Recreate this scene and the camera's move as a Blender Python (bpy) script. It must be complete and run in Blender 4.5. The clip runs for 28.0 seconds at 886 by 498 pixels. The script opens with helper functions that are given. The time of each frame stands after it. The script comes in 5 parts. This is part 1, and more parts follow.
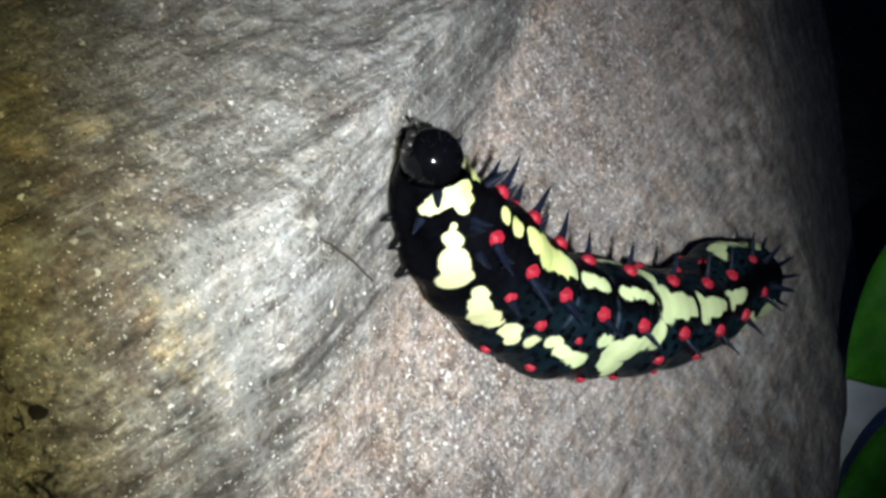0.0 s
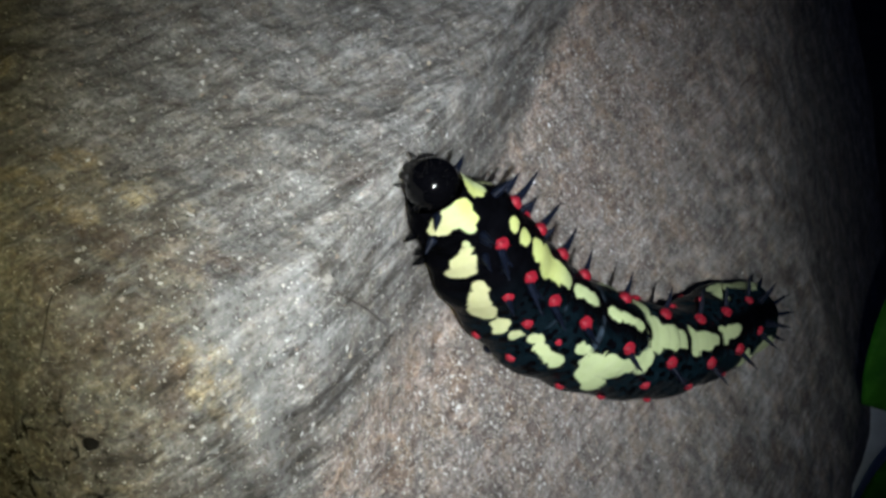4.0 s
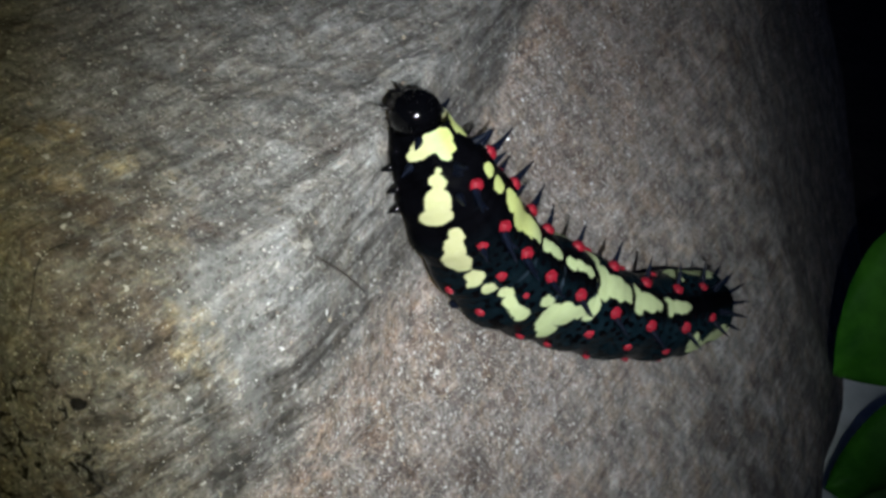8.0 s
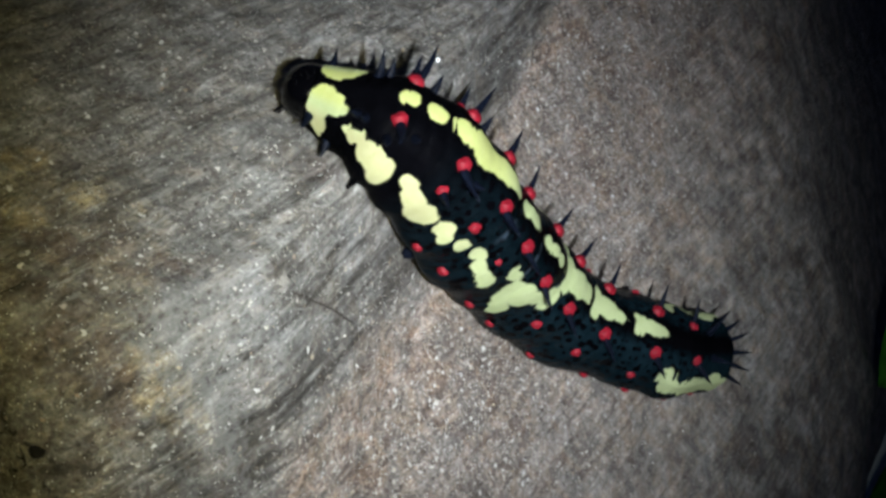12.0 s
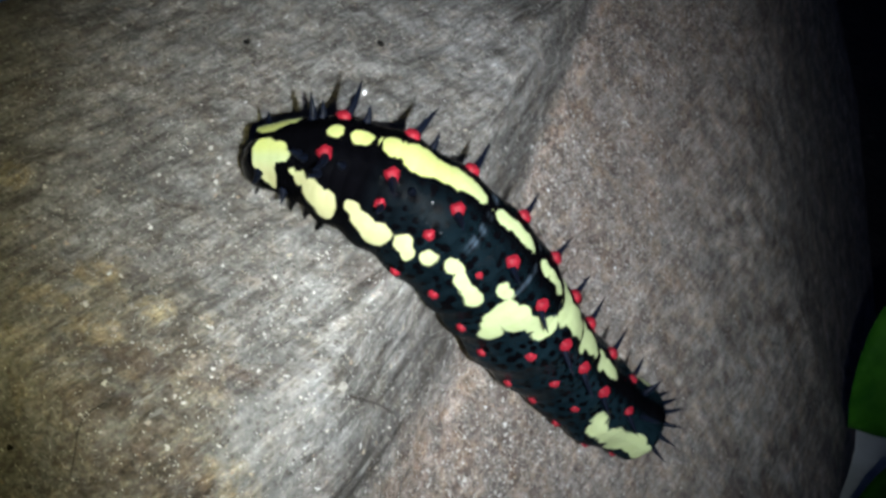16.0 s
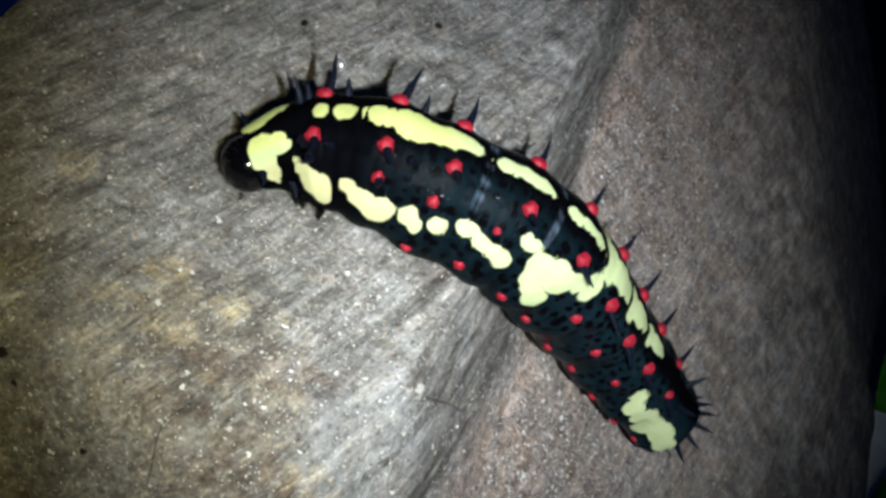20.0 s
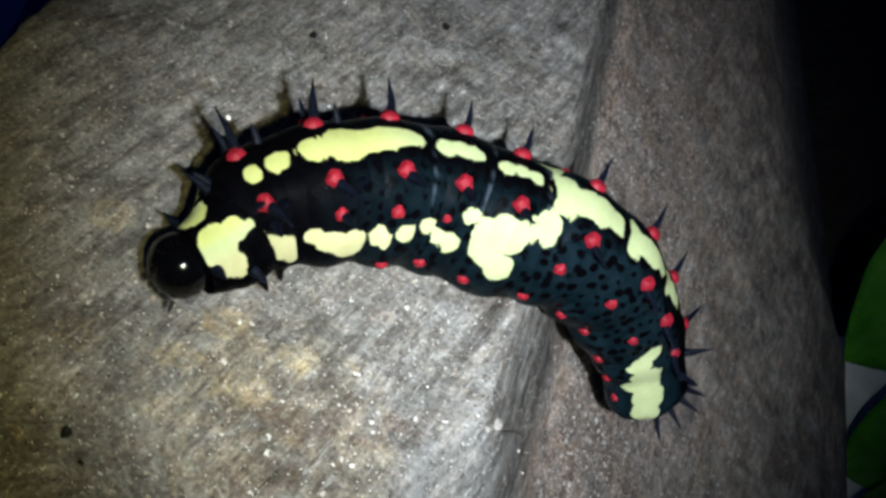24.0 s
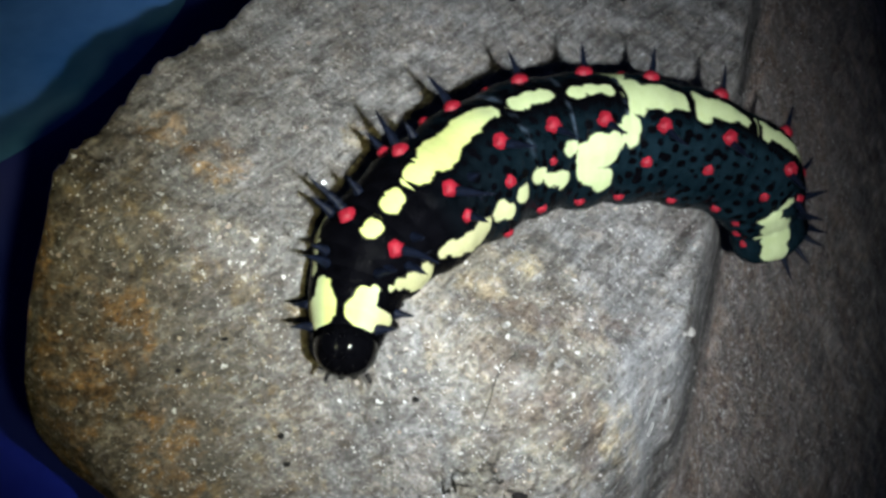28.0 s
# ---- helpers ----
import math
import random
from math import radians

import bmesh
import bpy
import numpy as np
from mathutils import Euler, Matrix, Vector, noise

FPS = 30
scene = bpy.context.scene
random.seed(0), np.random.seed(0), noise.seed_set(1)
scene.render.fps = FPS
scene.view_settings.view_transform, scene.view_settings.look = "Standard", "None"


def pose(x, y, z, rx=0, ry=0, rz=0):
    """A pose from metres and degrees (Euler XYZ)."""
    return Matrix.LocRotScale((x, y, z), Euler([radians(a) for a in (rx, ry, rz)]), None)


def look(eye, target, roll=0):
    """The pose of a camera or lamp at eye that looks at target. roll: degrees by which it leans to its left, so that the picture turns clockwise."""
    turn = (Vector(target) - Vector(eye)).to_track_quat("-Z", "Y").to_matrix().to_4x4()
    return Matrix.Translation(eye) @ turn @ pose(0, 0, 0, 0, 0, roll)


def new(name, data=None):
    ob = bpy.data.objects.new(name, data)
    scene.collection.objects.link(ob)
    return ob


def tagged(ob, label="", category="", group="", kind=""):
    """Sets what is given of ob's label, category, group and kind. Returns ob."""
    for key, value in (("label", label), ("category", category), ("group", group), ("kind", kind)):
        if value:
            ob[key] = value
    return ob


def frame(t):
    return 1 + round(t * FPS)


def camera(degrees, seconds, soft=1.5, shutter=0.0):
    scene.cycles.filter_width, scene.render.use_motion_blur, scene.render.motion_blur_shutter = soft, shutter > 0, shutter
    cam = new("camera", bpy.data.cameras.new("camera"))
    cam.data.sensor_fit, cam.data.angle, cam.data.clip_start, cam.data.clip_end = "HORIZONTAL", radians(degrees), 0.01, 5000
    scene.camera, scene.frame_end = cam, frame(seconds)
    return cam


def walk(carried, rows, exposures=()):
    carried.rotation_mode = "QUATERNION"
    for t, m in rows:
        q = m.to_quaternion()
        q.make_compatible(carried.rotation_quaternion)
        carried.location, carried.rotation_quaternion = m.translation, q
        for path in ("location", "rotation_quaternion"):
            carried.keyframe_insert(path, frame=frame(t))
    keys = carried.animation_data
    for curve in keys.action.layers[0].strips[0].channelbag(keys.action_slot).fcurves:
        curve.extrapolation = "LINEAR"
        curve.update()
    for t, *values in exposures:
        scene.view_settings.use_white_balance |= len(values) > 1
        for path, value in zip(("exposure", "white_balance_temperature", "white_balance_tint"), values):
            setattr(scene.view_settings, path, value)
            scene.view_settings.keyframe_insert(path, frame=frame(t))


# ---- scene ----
# ---- camera and its path ----
UNIT = 0.0008           # one plan unit in metres
RISE = 235.0            # height of the first eye over the ground, in plan units


def at(x, y, z):
    """Plan units, counted from the first eye, to metres over the ground."""
    return Vector((x * UNIT, y * UNIT, (z + RISE) * UNIT))


cam = camera(39.0, 28.0, soft=3.1)
# seconds, x, y, z in plan units, rx, ry, rz in degrees
PATH = [
    (0, -0.00, -0.00, 0.00, 50.00, -0.00, -0.00),
    (0.5, -4.44, 6.03, 1.19, 49.83, -0.07, -0.22),
    (1, -2.27, 3.32, 1.39, 50.85, 1.16, -0.06),
    (1.5, 0.19, -1.68, 3.63, 51.01, 0.79, -0.87),
    (2, 2.07, -6.96, 5.48, 50.89, 1.56, -0.20),
    (2.5, 3.75, -10.29, 4.87, 50.21, 2.86, 0.94),
    (3, 4.83, -7.87, 8.53, 50.13, 2.14, 2.02),
    (3.5, 5.40, -6.89, 10.45, 50.30, 1.74, 2.54),
    (5.5, 4.76, -8.43, 11.82, 50.10, 1.32, 2.00),
    (6, 3.67, -8.51, 12.03, 49.97, 0.91, 1.62),
    (6.5, 3.81, -8.79, 11.99, 49.98, 0.97, 1.52),
    (7, 4.88, -9.70, 11.94, 50.10, 1.26, 1.72),
    (7.5, 5.45, -10.28, 11.93, 49.95, 1.46, 1.60),
    (8, 6.02, -11.15, 11.19, 49.99, 1.69, 1.40),
    (8.5, 6.39, -10.19, 11.53, 49.76, 1.77, 1.45),
    (9, 6.65, -7.72, 11.11, 50.21, 1.85, 1.73),
    (9.5, 6.12, -4.59, 10.83, 49.90, 1.71, 1.92),
    (10, 5.81, -2.79, 8.88, 49.38, 1.88, 2.00),
    (10.5, 6.64, -0.38, 8.67, 48.85, 2.23, 2.53),
    (11, 9.94, 0.13, 9.24, 48.73, 3.10, 3.71),
    (11.5, 11.42, -0.91, 9.83, 48.70, 3.36, 4.00),
    (13.5, 13.57, -7.65, 15.03, 48.58, 2.89, 3.62),
    (14, 13.05, -10.53, 16.00, 48.55, 2.74, 2.99),
    (14.5, 12.23, -12.33, 16.66, 48.32, 2.84, 2.48),
    (15, 11.57, -13.18, 16.81, 48.95, 3.45, 2.12),
    (15.5, 7.07, -7.57, 20.99, 48.70, 2.23, 1.73),
    (16, 3.33, -1.70, 23.40, 48.18, 1.50, 1.68),
    (16.5, 1.27, 1.98, 23.85, 47.38, 1.62, 1.74),
    (17, 0.19, 5.06, 23.45, 47.03, 1.96, 2.17),
    (17.5, -0.46, 7.14, 23.27, 47.04, 2.18, 2.70),
    (18, -0.08, 5.98, 24.44, 47.38, 2.29, 3.00),
    (18.5, -0.63, 3.26, 26.58, 46.80, 1.56, 2.79),
    (19, -0.78, 1.18, 26.64, 46.46, 1.47, 2.80),
    (19.5, -3.20, 1.04, 25.09, 46.47, 0.62, 2.27),
    (20, -5.46, 2.84, 23.97, 46.17, 0.23, 1.40),
    (20.5, -8.26, 5.24, 22.39, 46.10, 0.11, 0.19),
    (21, -11.98, 9.09, 21.97, 45.07, -0.14, -1.44),
    (21.5, -14.79, 12.38, 21.99, 44.17, -0.30, -2.72),
    (23.5, -19.08, 12.83, 24.68, 43.43, -0.43, -5.53),
    (24, -20.17, 11.68, 26.07, 43.41, -0.89, -5.29),
    (24.5, -19.87, 9.86, 26.63, 43.81, -0.18, -4.76),
    (25, -20.36, 7.86, 28.53, 43.63, 0.17, -4.08),
    (25.5, -21.54, 4.89, 29.77, 43.89, 0.64, -3.60),
    (26, -25.37, 2.71, 32.11, 43.78, 0.11, -3.43),
    (26.5, -29.86, 1.06, 32.77, 44.08, -0.83, -3.16),
    (27, -33.29, 0.26, 32.35, 44.05, -0.98, -2.95),
    (27.5, -35.21, -1.38, 31.22, 44.22, -0.94, -2.79),
    (28, -36.79, -3.97, 29.88, 44.63, -1.09, -2.69),
]
walk(cam, [(t, pose(*at(x, y, z), a, b, c)) for t, x, y, z, a, b, c in PATH],
     exposures=[(0.0, 0.56), (1.0, 0.1), (2.0, -0.17), (3.0, -0.02), (6.0, 0.16), (7.0, 0.04), (10.0, 0.12), (11.0, 0.0), (14.0, 0.24), (15.0, 0.32), (17.0, 0.46), (18.0, 0.38), (21.0, 0.27), (24.0, -0.03), (26.0, -0.1), (28.0, 0.1)])

# ---- light: a night scene under one torch held beside the eye (built below: its cool disc, and a warm disc added to yellow the left) ----
world = bpy.data.worlds.new("night")
scene.world = world
world.use_nodes = True
sky = world.node_tree.nodes["Background"]
sky.inputs["Color"].default_value = (0.08, 0.15, 0.5, 1)
sky.inputs["Strength"].default_value = 0.035

# ---- materials ----
def material(name, rough=0.6, metal=0.0, spec=0.5):
    m = bpy.data.materials.new(name)
    m.use_nodes = True
    b = m.node_tree.nodes["Principled BSDF"]
    b.inputs["Roughness"].default_value = rough
    b.inputs["Metallic"].default_value = metal
    b.inputs["Specular IOR Level"].default_value = spec
    return m, m.node_tree, b


def node(tree, kind, **values):
    n = tree.nodes.new(kind)
    for key, value in values.items():
        n.inputs[key].default_value = value
    return n


def noise_node(tree, vector, scale, detail=4.0, rough=0.6, distort=0.0):
    n = node(tree, "ShaderNodeTexNoise", Scale=scale, Detail=detail, Roughness=rough, Distortion=distort)
    tree.links.new(vector, n.inputs["Vector"])
    return n.outputs["Fac"]


def ramp(tree, fac, stops):
    n = tree.nodes.new("ShaderNodeValToRGB")
    while len(n.color_ramp.elements) < len(stops):
        n.color_ramp.elements.new(0.5)
    for e, (p, c) in zip(n.color_ramp.elements, stops):
        e.position = p
        e.color = (*c, 1) if len(c) == 3 else c
    tree.links.new(fac, n.inputs["Fac"])
    return n.outputs["Color"]


def mix(tree, fac, a, b, kind="MIX"):
    n = tree.nodes.new("ShaderNodeMix")
    n.data_type, n.blend_type = "RGBA", kind
    for socket, value in ((n.inputs[0], fac), (n.inputs[6], a), (n.inputs[7], b)):
        if isinstance(value, bpy.types.NodeSocket):
            tree.links.new(value, socket)
        elif isinstance(value, tuple):
            socket.default_value = (*value, 1)
        else:
            socket.default_value = value
    return n.outputs[2]


def maths(tree, operation, a, b=0.0, c=0.0):
    n = tree.nodes.new("ShaderNodeMath")
    n.operation = operation
    for socket, value in zip(n.inputs, (a, b, c)):
        if isinstance(value, bpy.types.NodeSocket):
            tree.links.new(value, socket)
        else:
            socket.default_value = value
    return n.outputs[0]


def bump(tree, bsdf, height, strength, distance, before=None):
    n = node(tree, "ShaderNodeBump", Strength=strength, Distance=distance)
    tree.links.new(height, n.inputs["Height"])
    if before:
        tree.links.new(before.outputs[0], n.inputs["Normal"])
    tree.links.new(n.outputs[0], bsdf.inputs["Normal"])
    return n


def speck_warp(tree, vector):
    n = tree.nodes.new("ShaderNodeTexNoise")
    n.inputs["Scale"].default_value = 3.0
    tree.links.new(vector, n.inputs["Vector"])
    return n.outputs["Color"]


def wood_material():
    """Weathered grey-brown wood: fibres, grit, yellow-brown lichen stains, pale sand grains."""
    m, t, b = material("weathered_wood", 0.8, spec=0.13)
    pos = t.nodes.new("ShaderNodeTexCoord").outputs["Object"]
    def grain_space(along, normal, stretch):
        """Coordinates in millimetres along the grain, across it and into the wood, drawn out along the grain."""
        d = Vector(along).normalized()
        n = Vector(normal)
        n = (n - d * n.dot(d)).normalized()
        both = t.nodes.new("ShaderNodeCombineXYZ")
        for socket, axis, scale in zip(both.inputs, (d, n.cross(d), n), (stretch, 1500, 1000)):
            dot = t.nodes.new("ShaderNodeVectorMath")
            dot.operation = "DOT_PRODUCT"
            t.links.new(pos, dot.inputs[0])
            dot.inputs[1].default_value = axis * scale
            t.links.new(dot.outputs["Value"], socket)
        return both.outputs[0]

    level = grain_space((0.555, 0.82, -0.15), (0.29, -0.04, 0.95), 230)
    sloped = grain_space((0.48, 0.87, -0.1), (0.79, -0.37, 0.57), 190)
    level_long = grain_space((0.555, 0.82, -0.15), (0.29, -0.04, 0.95), 60)
    sloped_long = grain_space((0.46, 0.88, -0.1), (0.79, -0.37, 0.57), 50)
    facing = t.nodes.new("ShaderNodeNewGeometry").outputs["Normal"]
    split = t.nodes.new("ShaderNodeSeparateXYZ")
    t.links.new(facing, split.inputs[0])
    flank = maths(t, "MULTIPLY_ADD", split.outputs["Z"], -5.0, 4.1)
    flank = maths(t, "MINIMUM", maths(t, "MAXIMUM", flank, 0.0), 1.0)

    def both_grains(scale, detail, rough, distort):
        return mix(t, flank, noise_node(t, level, scale, detail, rough, distort), noise_node(t, sloped, scale, detail, rough, distort))

    plain = node(t, "ShaderNodeMapping", Scale=(1000, 1000, 1000))
    t.links.new(pos, plain.inputs["Vector"])
    mm = plain.outputs[0]
    shift = node(t, "ShaderNodeMapping", Location=(17.0, 5.0, 31.0))
    t.links.new(mm, shift.inputs["Vector"])
    mm2 = shift.outputs[0]
    sep = t.nodes.new("ShaderNodeSeparateXYZ")
    t.links.new(mm, sep.inputs[0])

    def clamp(value, scale, offset):
        return maths(t, "MINIMUM", maths(t, "MAXIMUM", maths(t, "MULTIPLY_ADD", value, scale, offset), 0.0), 1.0)

    streak = both_grains(0.75, 6, 0.66, 0.5)
    lines = mix(t, flank, noise_node(t, level_long, 0.55, 4, 0.6, 0.2), noise_node(t, sloped_long, 0.6, 4, 0.6, 0.15))
    patch = noise_node(t, mm, 0.12, 5, 0.62, 0.8)
    blotch = noise_node(t, mm, 0.5, 5, 0.7, 1.2)
    mottle = noise_node(t, mm2, 0.62, 6, 0.66, 0.4)
    grit = noise_node(t, mm, 1.9, 4, 0.7, 0.3)
    fine = noise_node(t, mm, 6.5, 3, 0.7)
    crust = noise_node(t, mm, 2.6, 3, 0.6, 0.5)
    spots = noise_node(t, mm, 0.55, 5, 0.7, 0.5)
    # how far past the foot of the broken step: the torn face, the sandy bed at its foot, the smooth far flank
    foot = t.nodes.new("ShaderNodeAttribute")
    foot.attribute_name = "past_step"
    past = maths(t, "MULTIPLY_ADD", grit, 1.6, maths(t, "ADD", foot.outputs["Fac"], -0.8))
    bed = clamp(past, 1.3, 0.4)
    face = maths(t, "MULTIPLY", clamp(past, 0.45, 3.4), clamp(past, -1.6, 0.6))
    lip = maths(t, "MULTIPLY", clamp(past, 0.7, 5.2), clamp(past, -0.7, -0.6))
    near = maths(t, "MAXIMUM", clamp(past, -0.07, 1.7), 0.22)

    base = ramp(t, streak, [(0.30, (0.134, 0.129, 0.125)), (0.45, (0.168, 0.162, 0.158)), (0.56, (0.189, 0.183, 0.179)), (0.70, (0.225, 0.219, 0.215))])
    tone = ramp(t, patch, [(0.30, (0.74, 0.73, 0.71)), (0.5, (0.95, 0.94, 0.92)), (0.70, (1.18, 1.18, 1.18))])
    col = mix(t, 1.0, base, tone, "MULTIPLY")
    strokes = both_grains(1.35, 3, 0.55, 0.3)
    col = mix(t, maths(t, "MULTIPLY_ADD", bed, -0.25, 1.0), col, ramp(t, strokes, [(0.36, (0.64, 0.63, 0.62)), (0.46, (0.92, 0.92, 0.91)), (0.55, (1.03, 1.03, 1.03)), (0.66, (1.32, 1.32, 1.31))]), "MULTIPLY")
    col = mix(t, maths(t, "MULTIPLY_ADD", bed, 0.35, 0.5), col, ramp(t, mottle, [(0.34, (0.60, 0.585, 0.57)), (0.47, (0.95, 0.945, 0.94)), (0.56, (1.08, 1.08, 1.08)), (0.68, (1.42, 1.41, 1.38))]), "MULTIPLY")
    # mauve-brown bare wood and pale grey crust, in ragged patches
    mauve = ramp(t, noise_node(t, mm, 0.30, 8, 0.74, 0.7), [(0.49, (0, 0, 0)), (0.56, (1, 1, 1))])
    col = mix(t, maths(t, "MULTIPLY", mauve, maths(t, "MULTIPLY_ADD", bed, 0.35, 0.3)), col, mix(t, 1.0, col, (0.70, 0.61, 0.58), "MULTIPLY"))
    pale = ramp(t, noise_node(t, mm2, 0.46, 8, 0.74, 0.6), [(0.53, (0, 0, 0)), (0.60, (1, 1, 1))])
    col = mix(t, maths(t, "MULTIPLY", pale, maths(t, "MULTIPLY_ADD", bed, -0.35, 0.6)), col, mix(t, 1.0, col, (1.42, 1.43, 1.43), "MULTIPLY"))
    col = mix(t, maths(t, "MULTIPLY", bed, clamp(past, -0.05, 1.5)), col, mix(t, 1.0, col, (1.16, 1.05, 1.0), "MULTIPLY"))
    col = mix(t, clamp(past, 0.06, -0.35), col, mix(t, 1.0, col, (1.16, 1.13, 1.08), "MULTIPLY"))
    # crumbly crust, strong near the step and soft far down the flank
    col = mix(t, maths(t, "MULTIPLY", near, maths(t, "MULTIPLY_ADD", bed, 0.25, 0.3)), col, ramp(t, crust, [(0.36, (0.50, 0.47, 0.45)), (0.48, (0.94, 0.94, 0.94)), (0.56, (1.1, 1.1, 1.1)), (0.68, (1.9, 1.88, 1.85))]), "MULTIPLY")
    col = mix(t, maths(t, "MULTIPLY", ramp(t, grit, [(0.31, (0.75, 0.75, 0.75)), (0.40, (0, 0, 0))]), near), col, (0.06, 0.052, 0.047))
    # sharp fine grain: pits and glints, their dark and bright put into the colour
    pits = noise_node(t, mm2, 3.6, 3, 0.72, 0.2)
    col = mix(t, maths(t, "MULTIPLY", near, 0.75), col, ramp(t, pits, [(0.34, (0.44, 0.42, 0.41)), (0.45, (0.92, 0.92, 0.91)), (0.56, (1.06, 1.06, 1.05)), (0.66, (1.6, 1.58, 1.54))]), "MULTIPLY")
    # smoky dark blotches on the far flank
    smoke = ramp(t, noise_node(t, mm2, 0.22, 5, 0.58, 0.9), [(0.38, (0.60, 0.60, 0.62)), (0.50, (0.97, 0.97, 0.97)), (0.60, (1.18, 1.17, 1.16)), (0.70, (1.5, 1.5, 1.52))])
    col = mix(t, clamp(past, 0.06, -0.35), col, smoke, "MULTIPLY")
    # long straight fibres on the torn step, fainter where the skin of the wood has worn off
    bare = ramp(t, noise_node(t, mm, 0.16, 3, 0.5, 0.5), [(0.42, (0, 0, 0)), (0.60, (1, 1, 1))])
    shown = maths(t, "MULTIPLY", maths(t, "MINIMUM", maths(t, "MULTIPLY_ADD", bare, 0.16, face), 1.0), near)
    col = mix(t, shown, col, mix(t, 1.0, col, ramp(t, lines, [(0.36, (0.40, 0.39, 0.38)), (0.46, (0.88, 0.88, 0.88)), (0.55, (1.05, 1.05, 1.05)), (0.68, (1.5, 1.5, 1.48))]), "MULTIPLY"))
    # contact shade at the foot of the step, painted dark in uneven blotches
    crease_shade = maths(t, "MULTIPLY", clamp(maths(t, "ABSOLUTE", maths(t, "ADD", past, 0.55)), -1.7, 1.0), ramp(t, blotch, [(0.40, (0.25, 0.25, 0.25)), (0.55, (1, 1, 1))]))
    col = mix(t, maths(t, "MULTIPLY", crease_shade, maths(t, "MULTIPLY", near, 0.65)), col, (0.045, 0.038, 0.034))
    ledge = maths(t, "MULTIPLY", maths(t, "MULTIPLY", clamp(past, 2.0, -0.3), clamp(past, -0.5, 1.3)), ramp(t, mottle, [(0.42, (0, 0, 0)), (0.52, (1, 1, 1))]))
    col = mix(t, maths(t, "MULTIPLY", ledge, near), col, mix(t, 1.0, col, (1.42, 1.32, 1.26), "MULTIPLY"))
    # warm and cool mottling
    hue = noise_node(t, mm, 0.38, 5, 0.65, 1.1)
    col = mix(t, maths(t, "MULTIPLY_ADD", bed, 0.3, 0.4), col, ramp(t, hue, [(0.36, (0.86, 0.92, 0.97)), (0.50, (1.0, 1.0, 1.0)), (0.64, (1.16, 1.02, 0.85))]), "MULTIPLY")

    # patches with ragged edges: place across and along in millimetres, half length, half width
    def patches(spots_at, rough):
        total = None
        flat = t.nodes.new("ShaderNodeCombineXYZ")
        t.links.new(sep.outputs["X"], flat.inputs[0])
        t.links.new(sep.outputs["Y"], flat.inputs[1])
        for px, py, across, along in spots_at:
            place = node(t, "ShaderNodeMapping", Location=(-px / across, -py / along, 0.0), Scale=(1 / across, 1 / along, 1.0))
            t.links.new(flat.outputs[0], place.inputs["Vector"])
            far = node(t, "ShaderNodeVectorMath")
            far.operation = "LENGTH"
            t.links.new(place.outputs[0], far.inputs[0])
            inside = clamp(far.outputs["Value"], -1.0, 1.0)
            total = inside if total is None else maths(t, "MAXIMUM", total, inside)
        return maths(t, "MULTIPLY", maths(t, "MULTIPLY_ADD", rough, 2.2, -0.55), maths(t, "MINIMUM", maths(t, "MULTIPLY", total, 2.2), 1.0))

    # uneven bleaching of the upper side
    bleach = ramp(t, noise_node(t, mm2, 0.34, 4, 0.6, 0.9), [(0.36, (0.74, 0.73, 0.72)), (0.48, (0.97, 0.97, 0.97)), (0.58, (1.12, 1.12, 1.13)), (0.68, (1.38, 1.37, 1.37))])
    col = mix(t, maths(t, "MULTIPLY_ADD", bed, -0.65, 0.85), col, bleach, "MULTIPLY")
    # yellowish light of the torch's edge painted over the upper side, in brown, olive and pale ochre blots
    edge_tint = ramp(t, patches([(-21.5, 53.0, 8.5, 9.5), (-20.5, 45.0, 6.5, 6.0), (-17.0, 49.0, 5.0, 4.0)], hue), [(0.12, (0, 0, 0)), (0.50, (1, 1, 1))])
    blot = ramp(t, noise_node(t, mm, 0.52, 4, 0.62, 0.8), [(0.35, (0.55, 0.45, 0.34)), (0.45, (0.86, 0.76, 0.56)), (0.53, (1.04, 0.98, 0.78)), (0.63, (1.5, 1.36, 0.95))])
    col = mix(t, maths(t, "MULTIPLY", edge_tint, 0.5), col, blot, "MULTIPLY")
    # dark damp blots below the bleached wood
    damp = ramp(t, patches([(-16.6, 45.8, 2.0, 1.4), (-10.4, 49.2, 2.2, 1.4), (-13.8, 45.8, 2.6, 1.6), (-12.3, 51.7, 1.8, 1.2)], mottle), [(0.28, (0, 0, 0)), (0.56, (1, 1, 1))])
    col = mix(t, maths(t, "MULTIPLY", damp, 0.8), col, mix(t, 1.0, col, (0.64, 0.64, 0.62), "MULTIPLY"))
    # lichen and rust-brown stains on the rotten end
    stain = noise_node(t, mm, 0.16, 6, 0.68, 1.0)
    reach = maths(t, "MULTIPLY_ADD", sep.outputs["X"], -0.018, 0.05)
    reach = maths(t, "MULTIPLY_ADD", sep.outputs["Y"], -0.014, reach)
    reach = maths(t, "MINIMUM", maths(t, "MAXIMUM", reach, -0.24), 0.16)
    amount = maths(t, "MULTIPLY_ADD", stain, 0.6, maths(t, "ADD", reach, 0.2))
    col = mix(t, maths(t, "MULTIPLY", ramp(t, amount, [(0.42, (0, 0, 0)), (0.60, (1, 1, 1))]), 0.8), col, mix(t, 1.0, col, (0.62, 0.58, 0.47), "MULTIPLY"))
    ochre = maths(t, "MULTIPLY", ramp(t, spots, [(0.52, (0, 0, 0)), (0.64, (1, 1, 1))]), ramp(t, amount, [(0.42, (0, 0, 0)), (0.56, (1, 1, 1))]))
